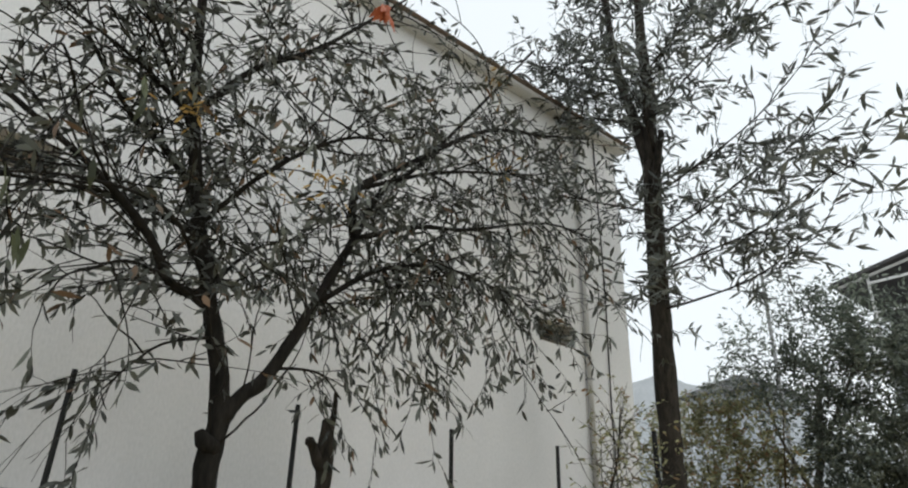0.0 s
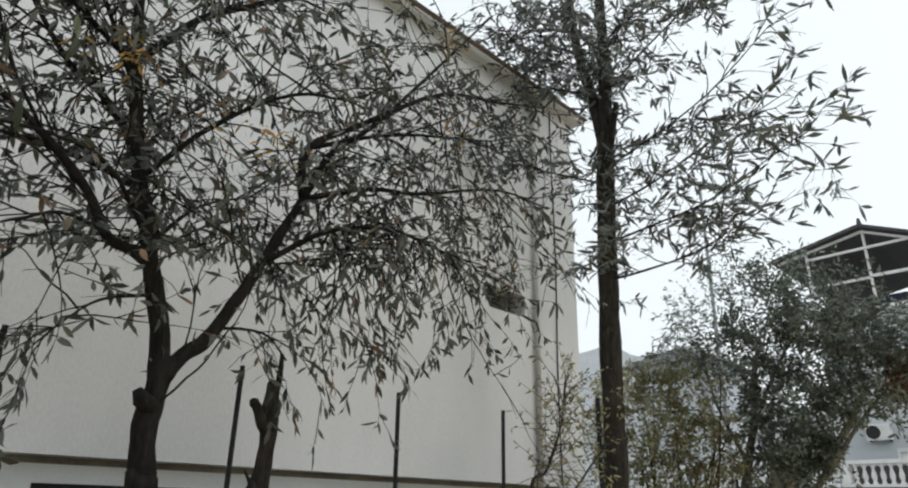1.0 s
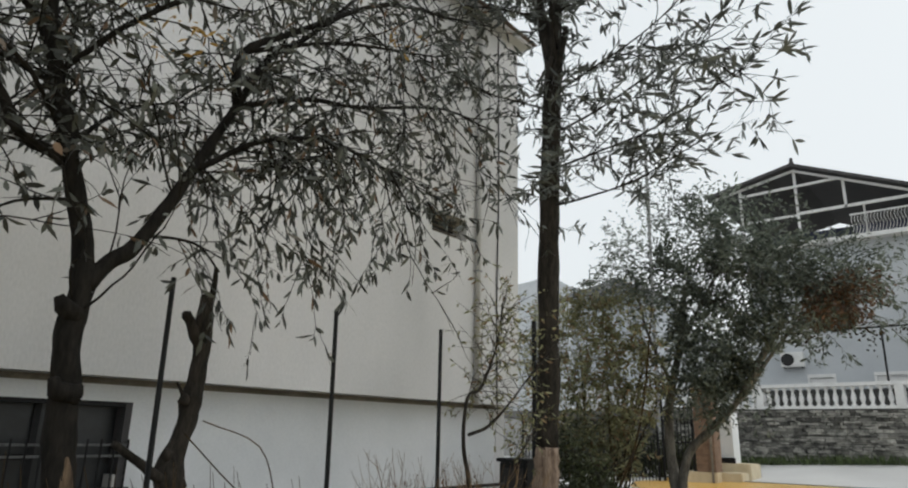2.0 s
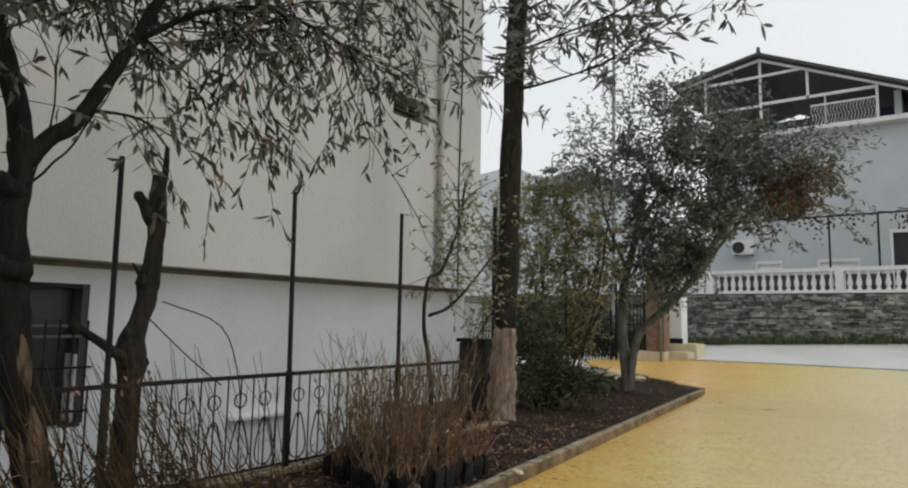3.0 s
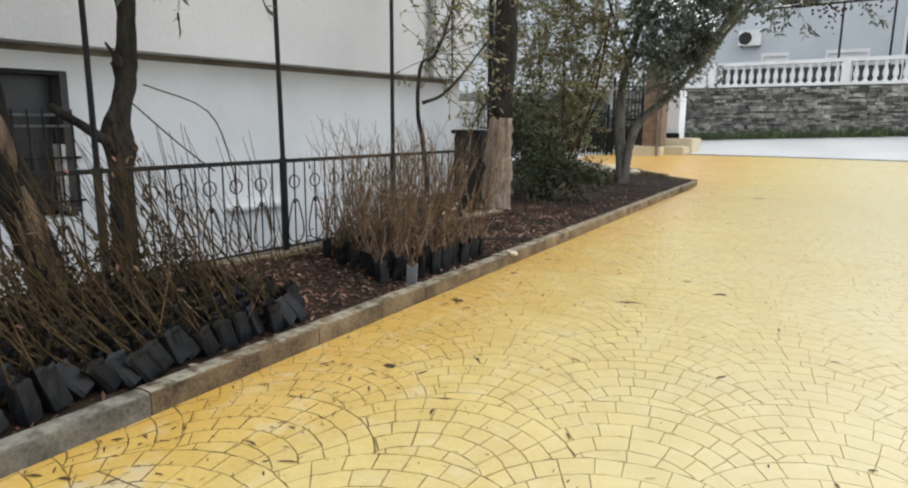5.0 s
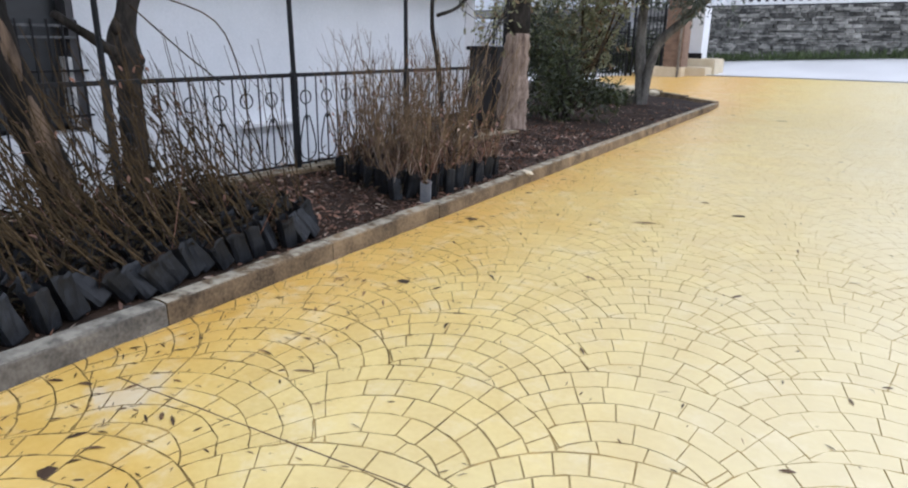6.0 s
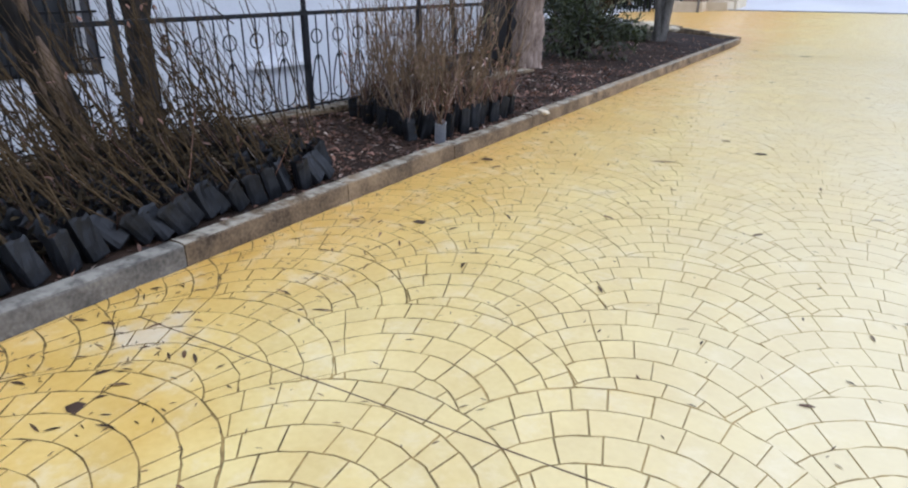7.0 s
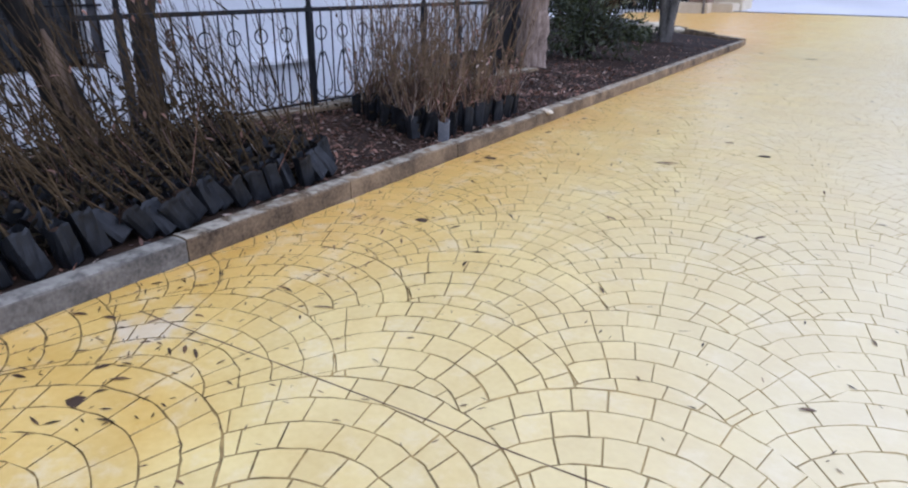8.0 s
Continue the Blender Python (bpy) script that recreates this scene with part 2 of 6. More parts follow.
# distance haze is put into the hill's pale colour
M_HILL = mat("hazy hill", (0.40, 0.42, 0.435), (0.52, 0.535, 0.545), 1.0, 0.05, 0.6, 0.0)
M_FARROOF = mat("distant grey roof", (0.11, 0.11, 0.115), (0.18, 0.18, 0.185), 0.9, 0.5, 5, 0.0)
M_GRASS = mat("verge grass", (0.03, 0.05, 0.015), (0.10, 0.13, 0.05), 0.9, 4, 30, 0.2, island=0.4)


def leaf_mat(name, dark, light, spread=0.4, warm=None, warm_share=0.0, see=0.2):
    m = bpy.data.materials.new(name)
    m.use_nodes = True
    N, L = m.node_tree.nodes, m.node_tree.links
    b = N["Principled BSDF"]
    geo = N.new("ShaderNodeNewGeometry")
    ramp = N.new("ShaderNodeValToRGB")
    e = ramp.color_ramp.elements
    e[0].color, e[1].color = (*dark, 1), (*light, 1)
    if warm:
        e[1].position = 1 - warm_share
        x = ramp.color_ramp.elements.new(min(1 - warm_share + 0.02, 1))
        x.color = (*warm, 1)
    L.new(geo.outputs["Random Per Island"], ramp.inputs["Fac"])
    n = N.new("ShaderNodeTexNoise")
    n.inputs["Scale"].default_value = 1.3
    L.new(geo.outputs["Position"], n.inputs["Vector"])
    hsv = N.new("ShaderNodeHueSaturation")
    mr = N.new("ShaderNodeMapRange")
    mr.inputs["From Min"].default_value, mr.inputs["From Max"].default_value = 0.3, 0.7
    mr.inputs["To Min"].default_value, mr.inputs["To Max"].default_value = 1 - spread, 1 + spread
    L.new(n.outputs["Fac"], mr.inputs["Value"])
    L.new(mr.outputs[0], hsv.inputs["Value"])
    L.new(ramp.outputs["Color"], hsv.inputs["Color"])
    L.new(hsv.outputs[0], b.inputs["Base Color"])
    b.inputs["Roughness"].default_value = 0.55
    tr = N.new("ShaderNodeBsdfTranslucent")
    L.new(hsv.outputs[0], tr.inputs["Color"])
    mx = N.new("ShaderNodeMixShader")
    mx.inputs["Fac"].default_value = see
    out = N["Material Output"]
    L.new(b.outputs[0], mx.inputs[1])
    L.new(tr.outputs[0], mx.inputs[2])
    L.new(mx.outputs[0], out.inputs["Surface"])
    return m


M_LITTER = leaf_mat("dead leaf litter", (0.018, 0.011, 0.007), (0.23, 0.115, 0.07), 0.6, (0.42, 0.33, 0.25), 0.08)
M_FALLEN = leaf_mat("fallen leaf on paving", (0.03, 0.017, 0.009), (0.15, 0.085, 0.04), 0.5, (0.2, 0.12, 0.06), 0.1)
M_LEAF_NEAR = leaf_mat("grey-green narrow leaf", (0.018, 0.020, 0.016), (0.11, 0.117, 0.098), 0.35, (0.13, 0.08, 0.045), 0.06)
M_LEAF_TALL = leaf_mat("blue-green narrow leaf", (0.05, 0.058, 0.05), (0.15, 0.16, 0.145), 0.3)
M_LEAF_OLIVE = leaf_mat("olive leaf", (0.06, 0.074, 0.058), (0.215, 0.24, 0.195), 0.5, see=0.45)
M_LEAF_BROWNGREEN = leaf_mat("brown-green shrub leaf", (0.13, 0.135, 0.065), (0.37, 0.36, 0.20), 0.4, (0.26, 0.17, 0.09), 0.15, see=0.45)
M_LEAF_DRY = leaf_mat("dry rusty leaf", (0.045, 0.024, 0.013), (0.14, 0.075, 0.038), 0.5)
M_LEAF_DARK = leaf_mat("dark evergreen leaf", (0.014, 0.02, 0.007), (0.06, 0.07, 0.022), 0.4)
M_LEAF_YELLOW = leaf_mat("yellowed leaf", (0.30, 0.17, 0.04), (0.52, 0.34, 0.10), 0.3, see=0.4)
M_LEAF_RED = leaf_mat("orange dead leaf", (0.34, 0.07, 0.02), (0.5, 0.13, 0.04), 0.2)


# ---- building blocks ----
def part(name, bm, material, parent=None, label=""):
    me = bpy.data.meshes.new(name)
    bm.to_mesh(me)
    bm.free()
    me.materials.append(material)
    ob = new(name, me)
    ob.parent = parent
    if label:
        tagged(ob, label)
    return ob


def empty(name, at=(0, 0, 0), rz=0.0):
    ob = new(name)
    ob.matrix_world = pose(*at, 0, 0, rz)
    ob.empty_display_size = 0.1
    return ob


def box(bm, lo, hi, bevel=0.0):
    geom = bmesh.ops.create_cube(bm, size=1.0)["verts"]
    for v in geom:
        v.co = Vector([lo[i] + (v.co[i] + 0.5) * (hi[i] - lo[i]) for i in range(3)])
    if bevel:
        edges = {e for v in geom for e in v.link_edges}
        bmesh.ops.bevel(bm, geom=list(edges), offset=bevel, segments=2, affect="EDGES")
    return bm


def boxm(lo, hi, bevel=0.0):
    return box(bmesh.new(), lo, hi, bevel)


class Soup:
    """Collects vertices and faces and becomes one mesh."""

    def __init__(self):
        self.v, self.f = [], []

    def tube(self, pts, radii, sides=6, cap=True, wobble=0.0):
        pts = [Vector(p) for p in pts]
        start = len(self.v)
        side = None
        for i, p in enumerate(pts):
            d = (pts[min(i + 1, len(pts) - 1)] - pts[max(i - 1, 0)]).normalized()
            if side is None:
                side = d.orthogonal().normalized()
            side = (side - d * side.dot(d)).normalized()
            up = d.cross(side)
            for k in range(sides):
                a = 2 * math.pi * k / sides
                r = radii[i] * (1 + (wobble * noise.noise(p * 7 + Vector((k * 1.7, 0, 0))) if wobble else 0))
                self.v.append(p + side * (math.cos(a) * r) + up * (math.sin(a) * r))
        for i in range(len(pts) - 1):
            for k in range(sides):
                a, b = start + i * sides + k, start + i * sides + (k + 1) % sides
                self.f.append((a, b, b + sides, a + sides))
        if cap:
            self.f.append(tuple(start + k for k in reversed(range(sides))))
            self.f.append(tuple(start + (len(pts) - 1) * sides + k for k in range(sides)))

    def leaf(self, p, d, length, width, up):
        side = d.cross(up)
        side = side.normalized() if side.length > 1e-4 else d.orthogonal().normalized()
        nrm = side.cross(d)
        i = len(self.v)
        w = width / 2
        self.v += [p, p + d * (length * 0.28) + side * (w * 0.8), p + d * (length * 0.62) + side * (w * 0.92) - nrm * (width * 0.12), p + d * length - nrm * (width * 0.6)]
        self.v += [p + d * (length * 0.62) - side * (w * 0.92) - nrm * (width * 0.12), p + d * (length * 0.28) - side * (w * 0.8)]
        self.f += [(i, i + 5, i + 1), (i + 1, i + 5, i + 4, i + 2), (i + 2, i + 4, i + 3)]

    def make(self, name, material, parent=None, label="", smooth=False, second=None, slots=()):
        me = bpy.data.meshes.new(name)
        me.from_pydata([tuple(v) for v in self.v], [], self.f)
        me.materials.append(material)
        if second:
            me.materials.append(second)
            me.polygons.foreach_set("material_index", slots)
        if smooth:
            me.shade_smooth()
        ob = new(name, me)
        ob.parent = parent
        if label:
            tagged(ob, label)
        return ob


def spline(pts, n=6):
    """A smooth line through pts (Catmull-Rom)."""
    P = [Vector(p) for p in pts]
    P = [P[0] * 2 - P[1]] + P + [P[-1] * 2 - P[-2]]
    out = []
    for i in range(1, len(P) - 2):
        for k in range(n):
            t = k / n
            a, b, c, d = P[i - 1:i + 3]
            out.append(0.5 * (2 * b + (c - a) * t + (2 * a - 5 * b + 4 * c - d) * t * t + (3 * b - a - 3 * c + d) * t ** 3))
    return out + [P[-2]]


def taper(n, r0, r1, power=1.0):
    return [r0 + (r1 - r0) * (i / max(n - 1, 1)) ** power for i in range(n)]


def rise(x, y):
    """Height of the yard and road: level near, climbing behind the planting bed."""
    d = y - 14.5
    if d <= 0:
        return 0.0
    d = d * d / (d + 1.5)
    return 0.0797 * d * min(max(1 + 0.0655 * (x + 5), 0.4), 1.9)


# ---- ground, road, yard ----
def sheet(name, material, xs, ys, drop, label, pit=False):
    s = Soup()
    for y in ys:
        for x in xs:
            low = 1.0 if pit and -7.9 < x < -6.05 and -20 < y < 8.40 else 0.0
            s.v.append(Vector((x, y, rise(x, y) - drop - low)))
    n = len(xs)
    for j in range(len(ys) - 1):
        for i in range(n - 1):
            a = j * n + i
            s.f.append((a, a + 1, a + 1 + n, a + n))
    ob = s.make(name, material, smooth=True)
    return tagged(ob, label, name, kind="structure")


def spread(a, b, n):
    return [a + (b - a) * i / n for i in range(n + 1)]


sheet("ground", M_GROUND, [-900, -200, -40, -30, -20, -12, -8.0, -7.88, -6.06, -6.04, -5] + spread(-4, 40, 11) + [200, 900], [-900, -200, -30, -21, -19, -10, 0, 8.38, 8.41, 10] + spread(13, 36, 23) + [60, 200, 900], 0.06, "bare grey-brown ground under and around the yard", True)
sheet("road", M_ROAD, spread(-30, 25, 44), spread(19, 30, 22), 0.03, "pale wet asphalt road behind the yellow yard")

# ---- planting bed, kerb ----


TIP_Y = 15.5  # where the kerb turns back


def kerb_x(y):
    return -3.75 - 0.104 * (y - 1.43)


def bed_height(x, y):
    d = max(kerb_x(y) - x, 0)
    return 0.075 + 0.05 * min(d, 1.8) / 1.8 + 0.03 * noise.noise(Vector((x * 2.2, y * 2.2, 0))) + 0.012 * noise.noise(Vector((x * 9, y * 9, 3))) + rise(x, y) * 0.6


def bed_far(x):
    return 15.0 + (-4.9 - x) * 0.82


bed = Soup()
NY, NX = 130, 36
for j in range(NY + 1):
    for i in range(NX + 1):
        f = i / NX
        y0 = -4.0 + (TIP_Y + 4.03) * j / NY
        x = max(kerb_x(y0) - 0.06 - f * 6.0, -5.95 if y0 < 8.45 else -99)
        y = y0 + f * f * 4.6 * max(y0 - 8, 0) / 7.0
        bed.v.append(Vector((x, y, bed_height(x, y))))
for j in range(NY):
    for i in range(NX):
        a = j * (NX + 1) + i
        bed.f.append((a, a + NX + 1, a + NX + 2, a + 1))
tagged(bed.make("planting_bed", M_SOIL, smooth=True), "dark wet soil of the planting bed beside the yard", "soil", kind="structure")

kerb = tagged(empty("kerb"), "weathered tan concrete kerb stones edging the planting bed", "kerb", kind="structure")


def kerb_stone(p, q, seed, material=M_KERB):
    rnd = random.Random(seed)
    p, q = Vector((*p, 0)), Vector((*q, 0))
    d = (q - p).normalized()
    prof = ((0.0, -0.06), (0.0, 0.045), (0.002, 0.098), (0.006, 0.108), (0.014, 0.113), (0.06, 0.116), (0.108, 0.113), (0.118, 0.103), (0.118, -0.06))
    bm = bmesh.new()
    L = (q - p).length
    n = 12
    rings = []
    for k in range(n + 1):
        u = 0.004 + (L - 0.008) * k / n
        rings.append([bm.verts.new((u, a + 0.004 * noise.noise(Vector((u * 6 + seed * 3, a * 40, b * 40))), b + (0.004 * noise.noise(Vector((u * 8 + seed * 5, a * 30, 2))) if b > 0 else 0))) for a, b in prof])
    for k in range(n):
        for j in range(len(prof)):
            jj = (j + 1) % len(prof)
            bm.faces.new((rings[k][j], rings[k + 1][j], rings[k + 1][jj], rings[k][jj]))
    bm.faces.new(rings[0])
    bm.faces.new(rings[-1][::-1])
    bmesh.ops.recalc_face_normals(bm, faces=bm.faces)
    ang = math.atan2(d.y, d.x) + rnd.uniform(-0.004, 0.004)
    m = Matrix.Translation(p + Vector((0, 0, rise(p.x, p.y) * 0.9 + rnd.uniform(-0.004, 0.004)))) @ Matrix.Rotation(ang, 4, "Z")
    bmesh.ops.transform(bm, matrix=m, verts=bm.verts)
    part("kerb_stone", bm, material, kerb)


ky = [-4.0, -2.8, -1.6, -0.38, 0.82, 2.02, 3.21, 4.45, 5.8, 7.1, 8.4, 9.7, 11.0, 12.25, 13.5, 14.6, TIP_Y]
for i in range(len(ky) - 1):
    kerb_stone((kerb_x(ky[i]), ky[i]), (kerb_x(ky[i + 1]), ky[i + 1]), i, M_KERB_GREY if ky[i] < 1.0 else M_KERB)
end = Vector((kerb_x(TIP_Y), TIP_Y))
back = Vector((-0.775, 0.632))
for i in range(3):
    a, b = end + back * (1.15 * i), end + back * (1.15 * (i + 1))
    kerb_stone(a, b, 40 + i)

# ---- apartment building with overhanging upper wall ----
WX = -7.6
build = tagged(empty("building", (WX, 5, 0)), "tall off-white rendered building with stained overhanging upper wall", "building")


def child(name, bm, material, parent, label=""):
    """A part given in world coordinates under a parent that stands elsewhere."""
    ob = part(name, bm, material, parent, label)
    ob.matrix_parent_inverse = parent.matrix_world.inverted()
    return ob


def wall_holes(x0, x1, y0, y1, z0, z1, holes):
    """A wall slab with rectangular openings cut through it."""
    ys = sorted({y0, y1, *[h[0] for h in holes], *[h[1] for h in holes]})
    zs = sorted({z0, z1, *[h[2] for h in holes], *[h[3] for h in holes]})
    bm = bmesh.new()
    for a, b in zip(ys, ys[1:]):
        for c, d in zip(zs, zs[1:]):
            if any(h[0] <= a and b <= h[1] and h[2] <= c and d <= h[3] for h in holes):
                continue
            box(bm, (x0, a, c), (x1, b, d))
    bmesh.ops.remove_doubles(bm, verts=bm.verts, dist=0.0005)
    faces = {}
    for f in bm.faces:
        faces.setdefault(tuple(round(v, 3) for v in f.calc_center_median()), []).append(f)
    bmesh.ops.delete(bm, geom=[f for fs in faces.values() if len(fs) > 1 for f in fs], context="FACES")
    return bm


BY0, BY1 = -14.0, 10.22
vents = [(7.82, 8.70, 4.67, 5.04), (0.02, 0.90, 4.82, 5.18)]
child("upper_wall", wall_holes(WX - 0.30, WX, BY0, BY1, 2.055, 9.1, vents), M_WALL_UP, build, "off-white render with grey rain stains")
child("lower_wall", wall_holes(WX - 0.58, WX - 0.30, BY0, BY1 - 0.281, -1.3, 2.05, [(2.05, 3.64, 0.40, 1.825)]), M_WALL_LOW, build, "white rendered lower wall")
child("side_wall", boxm((WX - 9, BY1 - 0.28, -0.2), (WX - 0.303, BY1, 9.1)), M_WALL_UP, build)
child("rear_wall", boxm((WX - 9.3, BY0, -0.2), (WX - 9.0, BY1, 9.1)), M_WALL_UP, build)
child("near_side_wall", boxm((WX - 9, BY0, -0.2), (WX - 0.43, BY0 + 0.3, 9.1)), M_WALL_UP, build)
# thin brown strip paints the overhang's shade along with damp stain
child("shade_stain_band", boxm((WX - 0.30, BY0, 1.99), (WX - 0.294, BY1 - 0.29, 2.052)), M_LEDGE, build, "brown band of painted shade and damp stain under the overhang")
bm = bmesh.new()
box(bm, (WX - 9.5, BY0 - 0.3, 9.1), (WX + 0.22, BY1 + 0.22, 9.2), 0.02)
child("eave_slab", bm, M_WALL_UP, build)
bm = bmesh.new()
vs = [bm.verts.new(p) for p in ((WX + 0.3, BY0 - 0.4, 9.204), (WX + 0.3, BY1 + 0.3, 9.204), (WX - 9.6, BY1 + 0.3, 9.204), (WX - 9.6, BY0 - 0.4, 9.204), (WX - 4.6, BY0 + 4, 11.0), (WX - 4.6, BY1 - 4, 11.0))]
for f in ((0, 1, 5, 4), (1, 2, 5), (2, 3, 4, 5), (3, 0, 4), (3, 2, 1, 0)):
    bm.faces.new([vs[i] for i in f])
roof = child("roof", bm, M_FASCIA, build, "weathered brown clay tile roof")
eave_tile = None
for k in range(92):
    y = -6.0 + k * 0.18
    s = Soup()
    if eave_tile is None:
        pts = []
        n = 6
        for e, r in ((0.0, 0.085), (0.4, 0.075)):
            for i in range(n + 1):
                a = math.pi * i / n
                pts.append(Vector((-e, math.cos(a) * r, 0.012 + math.sin(a) * r * 0.7 + e * 0.36)))
        s.v = pts
        s.f = [(i, i + 1, i + 1 + n + 1, i + n + 1) for i in range(n)] + [tuple(range(n, -1, -1))]
        eave_tile = s.make("roof_tile", M_FASCIA, roof)
        ob = eave_tile
    else:
        ob = new("roof_tile", eave_tile.data)
        ob.parent = roof
    ob.matrix_parent_inverse = build.matrix_world.inverted()
    ob.matrix_basis = Matrix.Translation((WX + 0.34, y, 9.2))
for y0, y1, z0, z1 in vents:
    v = tagged(empty("vent_window", (WX, (y0 + y1) / 2, z0)), "small dark recessed opening high in the wall", "window", "small wall openings")
    # near-black panel stands for the unlit depth of the opening
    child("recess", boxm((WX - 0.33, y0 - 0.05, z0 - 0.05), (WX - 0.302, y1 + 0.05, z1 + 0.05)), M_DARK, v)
    child("sill", boxm((WX - 0.28, y0 + 0.002, z0 + 0.001), (WX - 0.01, y1 - 0.002, z0 + 0.02)), M_LEDGE, v)
    bm = bmesh.new()
    for k in range(4):
        z = z0 + 0.05 + k * (z1 - z0 - 0.06) / 4
        box(bm, (WX - 0.25, y0 + 0.003, z), (WX - 0.2, y1 - 0.003, z + 0.012))
    child("louvre", bm, M_LEDGE, v)

win = tagged(empty("barred_window", (WX - 0.35, 3.15, 0.40)), "dark ground floor window behind iron security bars", "window")
LX = WX - 0.30
# black slab behind the pane stands in for the unlit room
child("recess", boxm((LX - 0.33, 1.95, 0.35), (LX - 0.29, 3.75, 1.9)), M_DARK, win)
child("frame", boxm((LX - 0.2, 3.57, 0.402), (LX + 0.003, 3.638, 1.823)), M_ROOF, win)
child("frame", boxm((LX - 0.2, 2.052, 1.78), (LX + 0.003, 3.568, 1.823)), M_IRON, win)
child("pane", boxm((LX - 0.2, 2.06, 0.45), (LX - 0.185, 3.565, 1.80)), M_GLASS, win)
for z in (0.55, 0.98):
    child("bar", boxm((LX + 0.004, 2.0, z), (LX + 0.028, 3.70, z + 0.022)), M_IRON, win)
for k in range(13):
    y = 2.03 + k * 0.133
    child("bar", boxm((LX + 0.029, y, 0.45), (LX + 0.043, y + 0.014, 1.46)), M_IRON, win)
for z in (1.30, 1.405):
    child("grille_rail", boxm((LX + 0.004, 2.0, z - 0.012), (LX + 0.028, 3.62, z + 0.012)), M_DULL, win)
child("pane_divider", boxm((LX - 0.184, 2.78, 0.45), (LX - 0.15, 2.84, 1.80)), M_IRON, win)
child("pane_divider", boxm((LX - 0.184, 2.06, 1.27), (LX - 0.15, 2.779, 1.32)), M_IRON, win)
child("reveal", boxm((LX - 0.19, 3.53, 0.452), (LX - 0.005, 3.568, 1.12)), M_PIPE, win, "grey painted reveal board")

for y0, y1, z in ((5.35, 6.25, 0.32), (7.92, 8.55, 0.31)):
    sill = tagged(empty("basement_sill", (LX, y0, z)), "white projecting sill low on the wall", "sill", "low wall sills")
    child("slab", boxm((LX - 0.02, y0, z - 0.045), (LX + 0.16, y1, z), 0.006), M_WHITE, sill)
    child("panel", boxm((LX - 0.01, y0 + 0.04, z - 0.34), (LX + 0.02, y1 - 0.04, z - 0.047)), M_WALL_LOW, sill)

pipe = tagged(empty("drain_pipe", (WX + 0.06, 8.95, 2.1)), "grey vertical drain pipe fixed to the wall", "pipe")
s = Soup()
s.tube([(WX + 0.06, 8.95, 2.02), (WX + 0.06, 8.95, 9.1)], [0.045] * 2, 10)
ob = s.make("tube", M_PIPE, pipe, smooth=True)
ob.matrix_parent_inverse = pipe.matrix_world.inverted()
for z in (2.4, 4.2, 6.0, 7.8):
    child("clamp", boxm((WX, 8.9, z), (WX + 0.115, 9.0, z + 0.03), 0.004), M_GREYMETAL, pipe)
s = Soup()
pts = [(WX + 0.02, 9.56 + 0.02 * math.sin(z * 1.3), z) for z in spread(2.06, 9.1, 18)]
s.tube(pts, [0.012] * len(pts), 6)
tagged(s.make("wall_cable", M_IRON), "thin black cable running down the building wall", "cable")

# ---- iron fence on its plinth ----
FX = -5.9
fence = tagged(empty("fence", (FX, 4, 0.15)), "black wrought-iron fence with rings and tall thin posts", "fence")
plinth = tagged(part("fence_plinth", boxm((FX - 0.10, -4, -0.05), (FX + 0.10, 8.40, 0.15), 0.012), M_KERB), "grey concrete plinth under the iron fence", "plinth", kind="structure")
tall_posts = (-0.55, 1.13, 2.88, 4.60, 6.16, 7.47)
for i, y in enumerate(tall_posts):
    lean = (0.02, 0.03, -0.01, -0.03, -0.01, 0)[i]
    s = Soup()
    zt = 2.75 if i < 5 else 1.03
    s.tube([(FX, y, 0.14), (FX, y, 1.03)], [0.034, 0.034], 4)
    if zt > 2:
        s.tube([(FX, y, 1.02), (FX, y + lean, zt)], [0.023, 0.021], 6)
    ob = s.make("post", M_IRON, fence)
    ob.matrix_parent_inverse = fence.matrix_world.inverted()
child("top_rail", boxm((FX - 0.02, -4, 0.985), (FX + 0.02, 7.5, 1.02), 0.004), M_IRON, fence)
child("bottom_rail", boxm((FX - 0.012, -4, 0.175), (FX + 0.012, 7.5, 0.195), 0.003), M_IRON, fence)


def ring_pts(y, z, r, n=20):
    return [(FX, y + math.cos(2 * math.pi * k / n) * r, z + math.sin(2 * math.pi * k / n) * r) for k in range(n + 1)]


bays = [(-2.3, -0.55), (-0.55, 1.13), (1.13, 2.88), (2.88, 4.60), (4.60, 6.16), (6.16, 7.47)]
